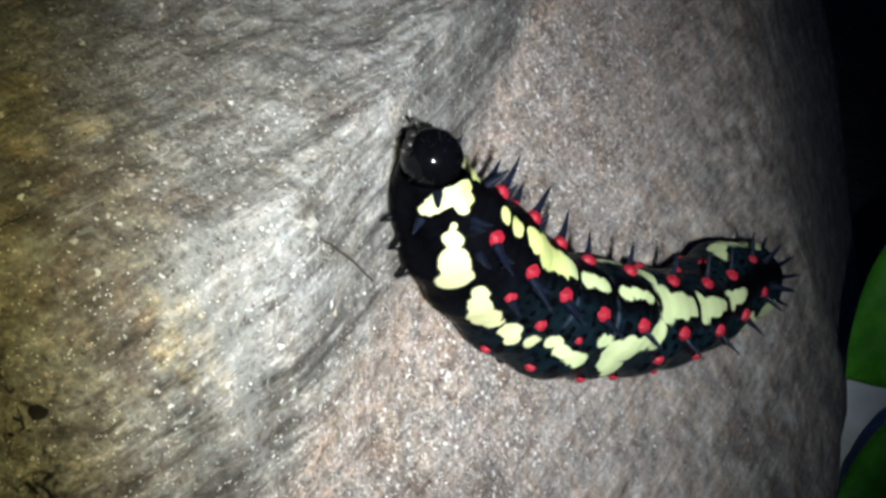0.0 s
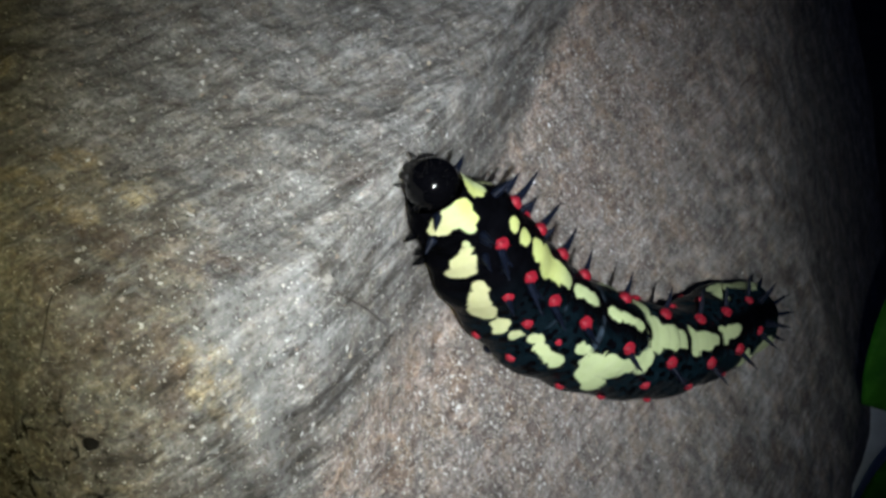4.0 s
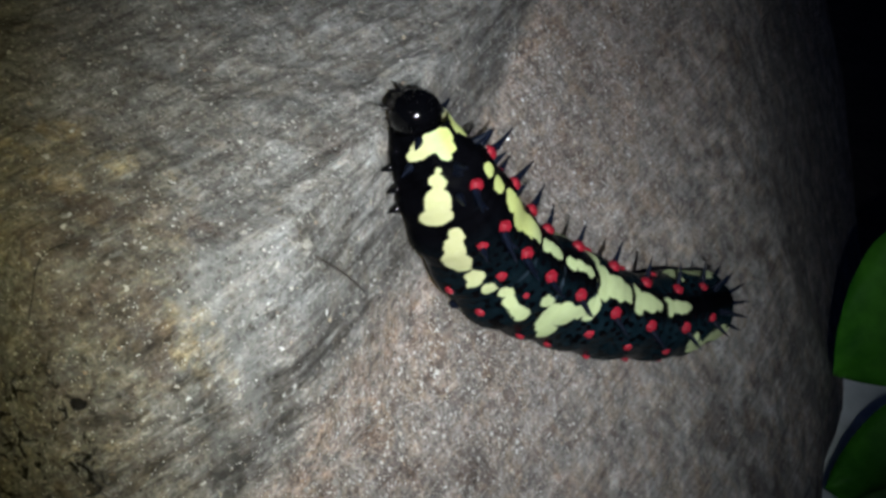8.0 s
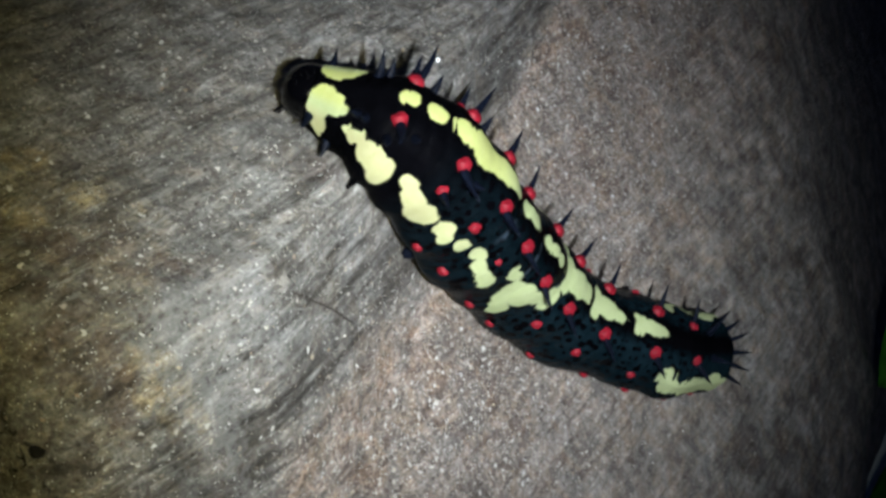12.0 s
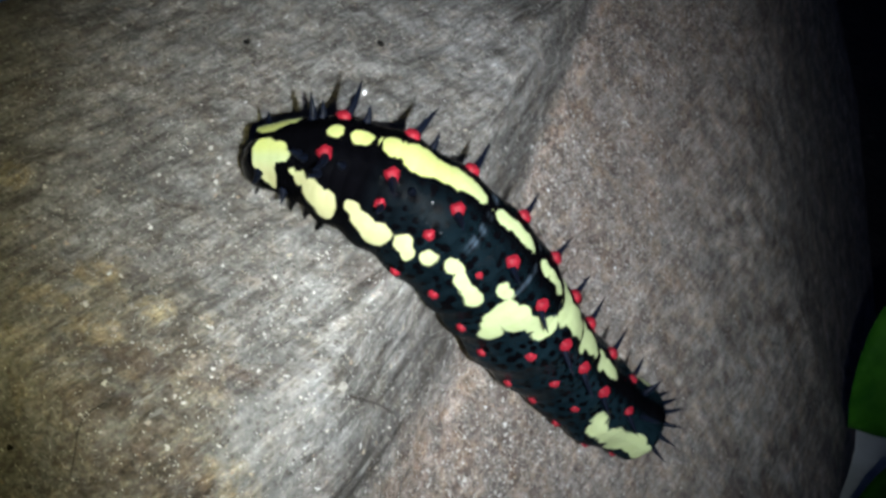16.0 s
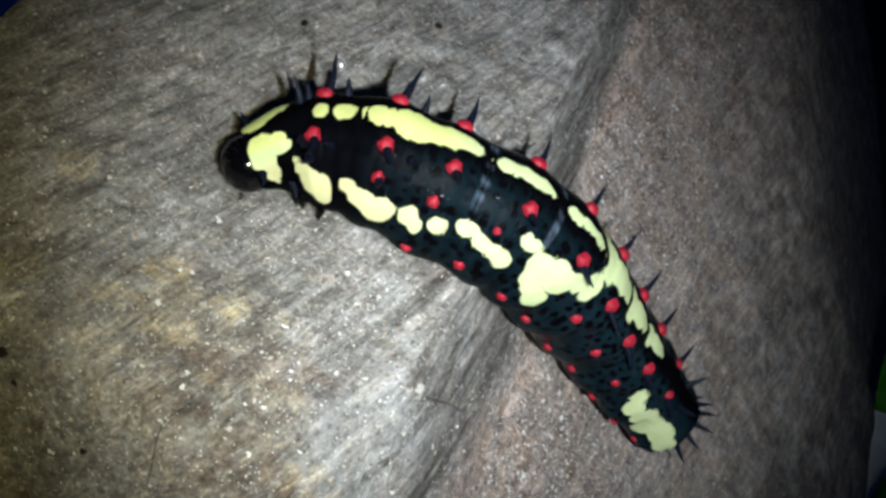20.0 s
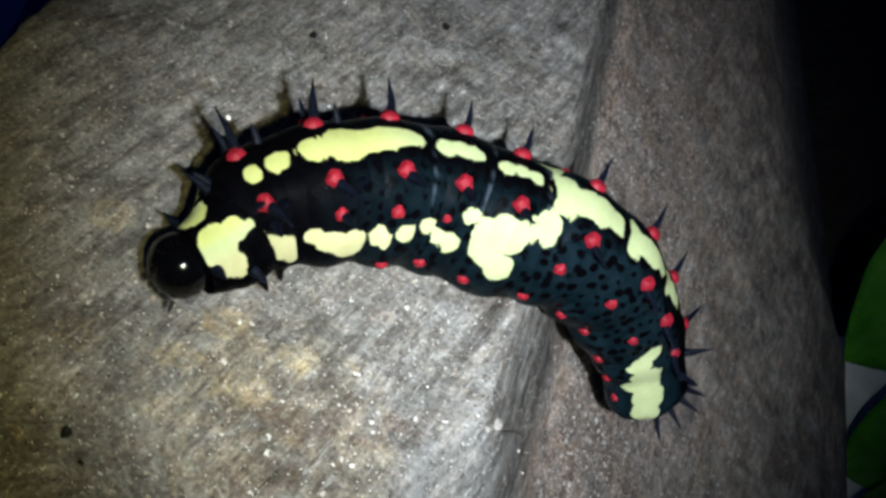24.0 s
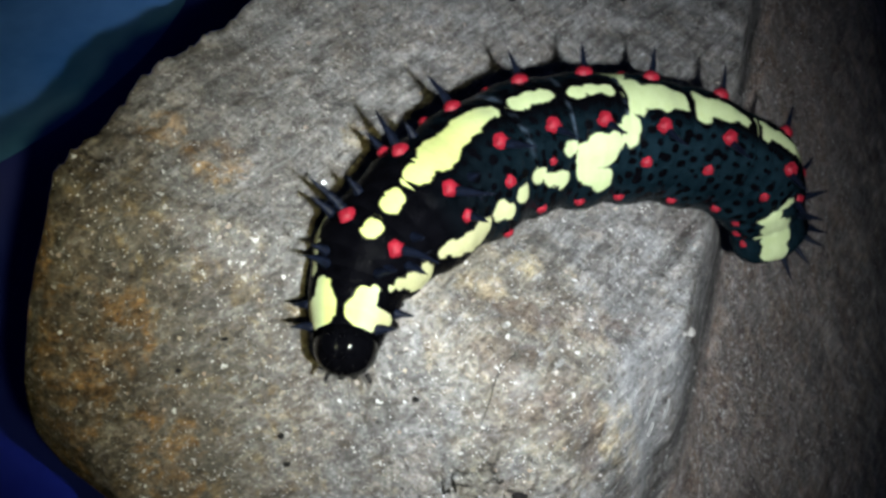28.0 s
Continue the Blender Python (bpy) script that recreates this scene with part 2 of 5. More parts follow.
    col = mix(t, maths(t, "MULTIPLY", ochre, 0.6), col, mix(t, 1.0, col, (1.8, 1.45, 0.8), "MULTIPLY"))
    # brown decayed bands
    brown = ramp(t, patches([(-16.5, 52.8, 6.5, 1.9), (-20.5, 52.4, 4.0, 2.2), (-17.2, 46.6, 3.4, 2.6), (-6.4, 64.4, 2.4, 1.6), (-21.8, 49.0, 3.2, 2.2)], mottle), [(0.30, (0, 0, 0)), (0.56, (1, 1, 1))])
    col = mix(t, maths(t, "MULTIPLY", brown, 0.6), col, mix(t, 1.0, col, (0.70, 0.59, 0.56), "MULTIPLY"))
    # rust-orange and yellow lichen patches
    rust = ramp(t, patches([(-40.7, 61.2, 3.4, 3.0), (-44.5, 63.2, 2.8, 2.6), (-50.8, 50.9, 4.6, 3.4), (-52.8, 55.6, 3.0, 3.0), (-44.6, 48.4, 3.4, 3.0), (-47.0, 52.0, 3.2, 2.4)], spots), [(0.36, (0, 0, 0)), (0.66, (1, 1, 1))])
    col = mix(t, maths(t, "MULTIPLY", rust, 0.6), col, mix(t, 1.0, col, (1.45, 0.98, 0.50), "MULTIPLY"))
    yellow = ramp(t, patches([(-23.0, 54.6, 2.6, 1.7), (-19.4, 57.2, 2.0, 1.5), (-24.0, 59.4, 2.4, 1.8), (-26.5, 56.4, 2.2, 1.6), (-31.0, 66.8, 2.2, 2.0), (-32.0, 57.5, 2.4, 2.0), (-14.4, 46.9, 2.0, 1.3), (-12.8, 47.9, 1.6, 1.0)], blotch), [(0.30, (0, 0, 0)), (0.60, (1, 1, 1))])
    col = mix(t, maths(t, "MULTIPLY", yellow, 0.28), col, mix(t, 1.0, col, (2.0, 1.62, 0.82), "MULTIPLY"))
    # pitted dark crust round the broken end
    rim = clamp(sep.outputs["X"], -0.1, -3.9)
    col = mix(t, maths(t, "MULTIPLY", rim, 0.9), col, ramp(t, noise_node(t, mm2, 1.1, 5, 0.7, 0.8), [(0.36, (0.18, 0.15, 0.12)), (0.46, (0.60, 0.55, 0.48)), (0.55, (0.92, 0.88, 0.80)), (0.66, (1.25, 1.2, 1.1))]), "MULTIPLY")
    # pale worn wood along the lip of the step
    worn_pale = ramp(t, patches([(-12.6, 48.9, 3.4, 2.6), (-11.6, 50.8, 2.8, 2.6), (-9.4, 53.6, 2.4, 3.0)], grit), [(0.22, (0, 0, 0)), (0.6, (1, 1, 1))])
    col = mix(t, maths(t, "MULTIPLY", worn_pale, 0.32), col, (0.30, 0.30, 0.30))
    col = mix(t, maths(t, "MULTIPLY", lip, 0.22), col, mix(t, 1.0, col, (1.35, 1.35, 1.34), "MULTIPLY"))
    # short pale scratches along the grain
    scratch = both_grains(1.25, 4, 0.7, 0.9)
    scratch = ramp(t, maths(t, "MULTIPLY_ADD", patch, 0.12, maths(t, "ADD", scratch, -0.06)), [(0.60, (0, 0, 0)), (0.66, (1, 1, 1))])
    col = mix(t, maths(t, "MULTIPLY", maths(t, "MULTIPLY", scratch, near), maths(t, "MULTIPLY_ADD", bed, -0.15, 0.36)), col, (0.44, 0.44, 0.43))
    # sand grains of three sizes, thickest on the bed; the finest also paint in wet glints
    warped = mix(t, 1.0, mm, mix(t, 1.0, speck_warp(t, mm), (0.9, 0.9, 0.9), "MULTIPLY"), "ADD")

    def grains(vector, scale, size, share, tint, strength):
        cell = node(t, "ShaderNodeTexVoronoi", Scale=scale)
        t.links.new(vector, cell.inputs["Vector"])
        tone = t.nodes.new("ShaderNodeSeparateColor")
        t.links.new(cell.outputs["Color"], tone.inputs[0])
        pick = maths(t, "GREATER_THAN", maths(t, "MULTIPLY_ADD", bed, 0.24, tone.outputs[0]), 1.0 - share)
        grain = maths(t, "MULTIPLY", maths(t, "MULTIPLY", maths(t, "LESS_THAN", cell.outputs["Distance"], size), pick), near)
        return grain, mix(t, maths(t, "MULTIPLY", grain, strength), col, ramp(t, tone.outputs[1], tint))

    pale_tints = [(0.0, (0.46, 0.38, 0.27)), (0.4, (0.60, 0.57, 0.52)), (1.0, (0.74, 0.74, 0.73))]
    grain3, col = grains(warped, 1.15, 0.20, 0.10, pale_tints, 0.85)
    glint_grain, col = grains(mm, 4.2, 0.26, 0.16, pale_tints, 0.8)
    sand_tints = [(0.0, (0.34, 0.24, 0.17)), (0.45, (0.40, 0.36, 0.32)), (1.0, (0.62, 0.60, 0.57))]
    sand, col = grains(mix(t, 1.0, mm2, mix(t, 1.0, speck_warp(t, mm2), (0.5, 0.5, 0.5), "MULTIPLY"), "ADD"), 1.75, 0.28, 0.05, sand_tints, 0.9)
    dark_tints = [(0.0, (0.02, 0.017, 0.014)), (1.0, (0.07, 0.05, 0.04))]
    col = grains(warped, 2.1, 0.25, 0.03, dark_tints, 0.85)[1]
    col = grains(mm2, 1.6, 0.17, 0.10, dark_tints, 0.9)[1]
    speck = noise_node(t, mm, 2.9, 3, 0.75, 0.4)
    grain = maths(t, "MULTIPLY", ramp(t, maths(t, "MULTIPLY_ADD", bed, 0.02, speck), [(0.66, (0, 0, 0)), (0.70, (1, 1, 1))]), near)
    col = mix(t, maths(t, "MULTIPLY", grain, 0.75), col, (0.72, 0.70, 0.66))
    rusty = ramp(t, noise_node(t, mm2, 2.2, 3, 0.75, 0.4), [(0.63, (0, 0, 0)), (0.70, (1, 1, 1))])
    col = mix(t, maths(t, "MULTIPLY", maths(t, "MULTIPLY", rusty, near), maths(t, "MULTIPLY_ADD", bed, 0.1, 0.25)), col, (0.36, 0.25, 0.16))
    # dark open cracks in the rotten crust of the front
    warp = t.nodes.new("ShaderNodeTexNoise")
    warp.inputs["Scale"].default_value = 0.5
    t.links.new(mm, warp.inputs["Vector"])
    bent = mix(t, 1.0, mm, mix(t, 1.0, warp.outputs["Color"], (3.0, 3.0, 3.0), "MULTIPLY"), "ADD")
    crack = node(t, "ShaderNodeTexVoronoi", Scale=0.55)
    crack.feature = "DISTANCE_TO_EDGE"
    t.links.new(bent, crack.inputs["Vector"])
    rotten = maths(t, "MULTIPLY", maths(t, "MULTIPLY_ADD", sep.outputs["Y"], -0.5, 22.9), maths(t, "MULTIPLY_ADD", sep.outputs["X"], -0.3, -5.6))
    rotten = maths(t, "MINIMUM", maths(t, "MAXIMUM", rotten, 0.0), 1.0)
    rotten = mix(t, maths(t, "GREATER_THAN", sep.outputs["Y"], 45.8), rotten, (0.0, 0.0, 0.0))
    open_crack = maths(t, "MULTIPLY", ramp(t, crack.outputs["Distance"], [(0.03, (1, 1, 1)), (0.10, (0, 0, 0))]), rotten)
    open_crack = maths(t, "MULTIPLY", open_crack, ramp(t, blotch, [(0.48, (0, 0, 0)), (0.56, (1, 1, 1))]))
    col = mix(t, open_crack, col, (0.008, 0.007, 0.005))
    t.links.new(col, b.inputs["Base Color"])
    t.links.new(ramp(t, grit, [(0.3, (0.95, 0.95, 0.95)), (0.7, (0.65, 0.65, 0.65))]), b.inputs["Roughness"])
    ridges = maths(t, "MULTIPLY", lines, maths(t, "MULTIPLY_ADD", face, 0.9, 0.25))
    first = bump(t, b, maths(t, "ADD", ridges, maths(t, "MULTIPLY_ADD", strokes, 0.6, blotch)), 0.7, 0.0007)
    second = bump(t, b, maths(t, "MULTIPLY", grit, near), 0.75, 0.0004, first)
    third = bump(t, b, maths(t, "MULTIPLY", maths(t, "ADD", fine, crust), near), 0.7, 0.00016, second)
    bump(t, b, maths(t, "ADD", maths(t, "ADD", maths(t, "ADD", maths(t, "ADD", grain, sand), grain3), glint_grain), maths(t, "MULTIPLY", open_crack, -2.0)), 1.0, 0.0002, third)
    return m


def skin_material():
    """Caterpillar skin: glossy black, slate grey flanks with black dots, lime yellow patches with sharp edges."""
    m, t, b = material("caterpillar_skin", 0.36, spec=0.016)
    pos = t.nodes.new("ShaderNodeTexCoord").outputs["Object"]

    def field(name):
        n = t.nodes.new("ShaderNodeAttribute")
        n.attribute_name = name
        return n.outputs["Fac"]

    fine = noise_node(t, pos, 5200, 3, 0.6)
    soft = noise_node(t, pos, 700, 3, 0.5)
    slate = ramp(t, soft, [(0.3, (0.0008, 0.0028, 0.0042)), (0.7, (0.0042, 0.0100, 0.0135))])
    black = ramp(t, soft, [(0.3, (0.0004, 0.0004, 0.0006)), (0.7, (0.0014, 0.0014, 0.002))])
    col = mix(t, field("slate"), black, slate)
    col = mix(t, ramp(t, field("dots"), [(0.46, (0, 0, 0)), (0.54, (1, 1, 1))]), col, (0.0008, 0.0008, 0.0012))
    # blue-grey skin of the seams, with its sheen put into the colour
    col = mix(t, field("fold"), col, (0.11, 0.15, 0.20))
    lime = mix(t, field("pale"), (0.285, 0.325, 0.166), (0.315, 0.294, 0.158))
    lime = mix(t, field("front"), lime, (0.335, 0.353, 0.115))
    lime = mix(t, 0.22, lime, ramp(t, soft, [(0.35, (0.24, 0.28, 0.12)), (0.65, (0.40, 0.41, 0.25))]))
    edge = maths(t, "ADD", field("yellow"), maths(t, "MULTIPLY_ADD", fine, 0.10, -0.05))
    yellow = ramp(t, edge, [(0.47, (0, 0, 0)), (0.53, (1, 1, 1))])
    col = mix(t, yellow, col, lime)
    t.links.new(col, b.inputs["Base Color"])
    t.links.new(mix(t, yellow, (0.19, 0.19, 0.19), (0.55, 0.55, 0.55)), b.inputs["Roughness"])
    # sparse wet granules that glint
    wet = node(t, "ShaderNodeTexVoronoi", Scale=2300.0)
    t.links.new(pos, wet.inputs["Vector"])
    pick = t.nodes.new("ShaderNodeSeparateColor")
    t.links.new(wet.outputs["Color"], pick.inputs[0])
    bead = maths(t, "MULTIPLY", maths(t, "LESS_THAN", wet.outputs["Distance"], 0.22), maths(t, "GREATER_THAN", pick.outputs[0], 0.84))
    bead = maths(t, "MULTIPLY", bead, maths(t, "MULTIPLY_ADD", field("slate"), 0.8, 0.05))
    shine = maths(t, "MULTIPLY_ADD", field("slate"), 0.014, 0.003)
    t.links.new(maths(t, "MULTIPLY_ADD", bead, 0.5, shine), b.inputs["Specular IOR Level"])
    cell = node(t, "ShaderNodeTexVoronoi", Scale=4200.0)
    t.links.new(pos, cell.inputs["Vector"])
    first = bump(t, b, maths(t, "MULTIPLY_ADD", bead, 1.2, maths(t, "MULTIPLY", cell.outputs["Distance"], 0.4)), 0.4, 0.00006)
    bump(t, b, fine, 0.8, 0.00007, first)
    return m


def simple_material(name, low, high, scale, rough, spec=0.5, relief=0.0, distance=0.0001):
    m, t, b = material(name, rough, spec=spec)
    pos = t.nodes.new("ShaderNodeTexCoord").outputs["Object"]
    fac = noise_node(t, pos, scale, 5, 0.62)
    t.links.new(ramp(t, fac, [(0.32, low), (0.68, high)]), b.inputs["Base Color"])
    if relief:
        bump(t, b, noise_node(t, pos, scale * 3, 4, 0.6), relief, distance)
    return m


WOOD = wood_material()
SKIN = skin_material()
RED = simple_material("red_wart", (0.09, 0.003, 0.007), (0.23, 0.009, 0.019), 1900, 0.5, spec=0.14, relief=0.5, distance=0.00006)
SPINE = simple_material("spine_horn", (0.001, 0.0014, 0.003), (0.004, 0.006, 0.013), 2500, 0.45, spec=0.06, relief=0.3, distance=0.00004)
SHELL = simple_material("head_shell", (0.0004, 0.0004, 0.0006), (0.0012, 0.0012, 0.0016), 3000, 0.1, spec=0.2, relief=0.06, distance=0.00005)
JAW = simple_material("mouth_parts", (0.003, 0.003, 0.003), (0.010, 0.008, 0.007), 3000, 0.4, spec=0.2)
GLOW, _tree, _bsdf = material("torch_glow")
_bsdf.inputs["Emission Color"].default_value = (0.865, 0.955, 1.03, 1)
_bsdf.inputs["Emission Strength"].default_value = 23000.0
# added warm glow that yellows the left edge of the light
WARM, _tree, _bsdf = material("added_warm_glow")
_bsdf.inputs["Emission Color"].default_value = (1.0, 0.93, 0.36, 1)
_bsdf.inputs["Emission Strength"].default_value = 2700.0
BEZEL = simple_material("black_plastic", (0.004, 0.004, 0.004), (0.008, 0.008, 0.008), 400, 0.7)
DROP = simple_material("white_drop", (0.75, 0.77, 0.8), (0.86, 0.87, 0.9), 900, 0.15)
PALE = simple_material("pale_crumb", (0.14, 0.13, 0.115), (0.27, 0.25, 0.225), 1800, 0.7, relief=0.6, distance=0.0002)
SAND = simple_material("pale_sand", (0.13, 0.105, 0.08), (0.58, 0.56, 0.52), 900, 0.6, spec=0.2)
CHIP = simple_material("pale_splinter", (0.10, 0.096, 0.09), (0.22, 0.215, 0.20), 1400, 0.8, spec=0.1, relief=0.6, distance=0.0001)
DARK = simple_material("dark_crumb", (0.002, 0.0018, 0.0018), (0.010, 0.008, 0.007), 1800, 0.7, spec=0.15, relief=0.6, distance=0.0002)
STRAW = simple_material("straw_fibre", (0.012, 0.008, 0.006), (0.03, 0.02, 0.014), 1500, 0.6)
LEAF = simple_material("leaf_green", (0.014, 0.09, 0.005), (0.05, 0.20, 0.016), 160, 0.5, spec=0.15, relief=0.4, distance=0.0003)
LEAF_LIGHT = simple_material("leaf_young", (0.02, 0.09, 0.008), (0.06, 0.17, 0.02), 160, 0.45, relief=0.4, distance=0.0003)
SLAB = simple_material("pale_slab", (0.42, 0.46, 0.40), (0.84, 0.88, 0.86), 45, 0.75, relief=0.5, distance=0.0006)
# one blue plastic in two colours: navy as in shadow, paler as lit
SHADED_BLUE = simple_material("blue_plastic_shaded", (0.010, 0.020, 0.30), (0.022, 0.042, 0.42), 60, 0.4, relief=0.2, distance=0.0004)
LIT_BLUE = simple_material("blue_plastic_lit", (0.045, 0.20, 0.58), (0.13, 0.34, 0.78), 60, 0.45, relief=0.2, distance=0.0004)
STONE = simple_material("grey_stone", (0.14, 0.14, 0.135), (0.30, 0.30, 0.29), 300, 0.8, relief=0.6, distance=0.0006)
SOIL = simple_material("damp_soil", (0.006, 0.005, 0.004), (0.035, 0.028, 0.022), 120, 0.9, relief=0.8, distance=0.002)


# ---- mesh helpers ----
def mesh_from(name, verts, faces, mat, smooth=True):
    me = bpy.data.meshes.new(name)
    me.from_pydata([tuple(v) for v in verts], [], [tuple(f) for f in faces])
    me.materials.append(mat)
    if smooth:
        me.polygons.foreach_set("use_smooth", [True] * len(me.polygons))
    me.update()
    return me


def part(name, me, parent, label="", m=None):
    ob = new(name, me)
    ob.parent = parent
    if m is not None:
        ob.matrix_basis = m
    return tagged(ob, label)


def grid_faces(rows, cols, wrap=False):
    out = []
    for i in range(rows - 1):
        for j in range(cols if wrap else cols - 1):
            k = (j + 1) % cols
            out.append((i * cols + j, i * cols + k, (i + 1) * cols + k, (i + 1) * cols + j))
    return out


def tube(points, radii, sides=8):
    """Closed tapering tube through points."""
    pts = [Vector(p) for p in points]
    verts, up = [], Vector((0.13, 0.21, 0.97))
    for i, p in enumerate(pts):
        d = (pts[min(i + 1, len(pts) - 1)] - pts[max(i - 1, 0)]).normalized()
        a = d.cross(up)
        if a.length < 1e-4:
            a = d.cross(Vector((1, 0, 0)))
        a.normalize()
        b = d.cross(a)
        for j in range(sides):
            w = 2 * math.pi * j / sides
            verts.append(p + (a * math.cos(w) + b * math.sin(w)) * radii[i])
    n = len(pts)
    faces = grid_faces(n, sides, True)
    verts += [pts[0], pts[-1]]
    for j in range(sides):
        k = (j + 1) % sides
        faces.append((n * sides, k, j))
        faces.append((n * sides + 1, (n - 1) * sides + j, (n - 1) * sides + k))
    return verts, faces


def lump(radius, squash, seed, detail=3, rough=0.25):
    """An uneven pebble-like lump as vertices and faces."""
    bm = bmesh.new()
    bmesh.ops.create_icosphere(bm, subdivisions=detail, radius=1.0)
    for v in bm.verts:
        k = 1 + rough * noise.noise(v.co * 1.3 + Vector((seed * 7.1, seed * 3.3, seed)))
        v.co = Vector((v.co.x * squash[0], v.co.y * squash[1], v.co.z * squash[2])) * radius * k
    verts = [v.co.copy() for v in bm.verts]
    faces = [[v.index for v in f.verts] for f in bm.faces]
    bm.free()
    return verts, faces


# ---- the log: a level top, a broken step, a long sloping flank ----
def smin(a, b, k):
    h = np.clip(0.5 + 0.5 * (b - a) / k, 0, 1)
    return b * (1 - h) + a * h - k * h * (1 - h)


def smax(a, b, k):
    return -smin(-a, -b, k)


def log_end(y):
    """Where the log's broken end stands."""
    return np.interp(y, [24, 50, 56, 59, 62, 65, 67.5, 70, 77, 85, 91, 96, 105, 125, 260],
                     [-8, -44, -54.5, -58.5, -62.5, -66.3, -65.8, -64, -61.5, -58.3, -54.8, -51.4, -47.3, -39, 14])


def log_height(x, y):
    """Height of the log's surface in plan units."""
    top = -59.75 - 0.306 * x + 0.0456 * y
    flank = -131.8 - 1.382 * x + 0.6475 * y
    lip = np.interp(y, [40, 47, 53, 58, 64, 69, 75, 80, 88, 95, 118, 150, 260], [-48, -35, -23, -17, -11.7, -9.4, -7.4, -5.6, -2.7, -0.2, 6.8, 17.5, 50])
    step = -55 - 7.5 * (x - lip)
    brow = np.interp(x, [-70, -60, -50, -42, -35, -28, -22, -16, -10], [64, 64.5, 65, 65, 61.5, 58.5, 58.5, 63, 70])
    front = -50 + 2.4 * (y - brow)
    z = smin(top, smax(flank, step, 3), 4)
    z = smin(z, front, 4)
    z = smin(z, -38 + 9 * (x - log_end(y)), 6)
    z = smin(z, -56 + 1.6 * (x + 66) + 1.6 * (y - 62), 4)
    # it rounds off to the far side
    w = np.maximum(0, x - 40)
    back = np.clip((y - 136) / 16, 0, 1)
    z = z - (1 - back) * 0.022 * np.maximum(0, x - 16 - 0.19 * y) ** 2 - back * (0.0467 * np.minimum(w, 15) ** 2 + 1.4 * np.maximum(0, w - 15))
    return smin(z, flank - 9 * (x - 29 - 0.24 * y - 0.3 * np.maximum(0, y - 142)), 9)


def step_foot(y):
    """Where the foot of the broken step runs."""
    return np.interp(y, [24, 55, 59, 62.8, 66.2, 72, 78, 86, 104, 114, 150, 262], [-45, -17.2, -13.6, -10.6, -8.5, -6.4, -4.4, -1.2, 4.2, 7.4, 19, 52])


def worn(x, y):
    """Height with its broken grain: long fibres, dents and chips."""
    p = Vector((x, y, 0))
    u, v = 0.56 * x + 0.83 * y, -0.83 * x + 0.56 * y
    fibres = noise.fractal(Vector((u * 0.02, v * 0.6, 0.3)), 0.8, 2.1, 4)
    dents = noise.fractal(p * 0.11 + Vector((3.1, 8.2, 1.0)), 0.9, 2.0, 4)
    chips = noise.fractal(p * 0.55 + Vector((1.7, 0.2, 5.0)), 0.7, 2.2, 3)
    rim = min(max((-50 - x) / 8, 0), 1)
    return 0.30 * fibres + 0.8 * dents + (0.24 + 0.42 * rim) * chips


def surface(x, y):
    return float(log_height(np.float64(x), np.float64(y))) + worn(x, y)


def build_log():
    xs = np.concatenate([np.arange(-84, 34, 0.55), np.arange(34, 96, 1.2)])
    ys = np.concatenate([np.arange(24, 124, 0.55), np.arange(124, 262, 1.5)])
    gx, gy = np.meshgrid(xs, ys)
    base = np.maximum(log_height(gx, gy), -RISE - 2)
    # the broken end leans in under its edge
    lean = np.clip((-60 + 38 - 9 * (gx - log_end(gy))) / 12, 0, 1) * np.clip(0.42 * (-58 - base), 0, 15)
    verts = []
    for j in range(len(ys)):
        for i in range(len(xs)):
            x, y = float(xs[i]), float(ys[j])
            verts.append(at(x + float(lean[j, i]), y, float(base[j, i]) + worn(x, y)))
    faces = [f for f in grid_faces(len(ys), len(xs))
             if max(base[q // len(xs), q % len(xs)] for q in f) > -RISE - 1]
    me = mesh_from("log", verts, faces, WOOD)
    past = me.attributes.new("past_step", "FLOAT", "POINT")
    past.data.foreach_set("value", (gx - step_foot(gy)).ravel().astype(np.float32))
    return tagged(new("log", me), "weathered grey-brown log with rotten lichen-stained end, broken step and sloping flank", "log")


build_log()


# ---- surroundings ----
def build_ground():
    n = 91
    xs = np.sinh(np.linspace(-8.0, 8.0, n)) * 0.02
    verts = []
    for y in xs:
        for x in xs:
            h = 0.0022 * noise.fractal(Vector((x, y, 0)) * 30, 0.9, 2.0, 4)
            verts.append((x, y + 0.08, min(h, 0.002)))
    me = mesh_from("ground", verts, grid_faces(n, n), SOIL)
    return tagged(new("ground", me), "dark damp bare soil under the log", "ground", kind="structure")


def lathe(profile, sides):
    verts = [(r * math.cos(2 * math.pi * j / sides), r * math.sin(2 * math.pi * j / sides), z) for r, z in profile for j in range(sides)]
    return verts, grid_faces(len(profile), sides, True)


def build_basin(x, y, r, h):
    basin = tagged(new("basin"), "upturned blue plastic basin, wall coloured as shaded and base as lit", "basin")
    basin.location = (x * UNIT, y * UNIT, 0)
    R, r, h = (r + 34) * UNIT, r * UNIT, h * UNIT
    v, f = lathe([(R + 0.003, 0.0), (R + 0.004, 0.002), (R + 0.003, 0.004), (R, 0.005)], 96)
    part("rim", mesh_from("basin_rim", v, f, SHADED_BLUE), basin)
    v, f = lathe([(R, 0.005), (R * 0.98, 0.012), (r + 0.006, h * 0.9), (r + 0.002, h * 0.985), (r, h)], 96)
    part("wall", mesh_from("basin_wall", v, f, SHADED_BLUE), basin)
    v, f = lathe([(r, h), (r - 0.002, h + 0.0006), (r * 0.9, h - 0.0015), (r * 0.5, h - 0.002), (0.0005, h - 0.002)], 96)
    part("base", mesh_from("basin_base", v, f, LIT_BLUE), basin, "base in the lit blue")


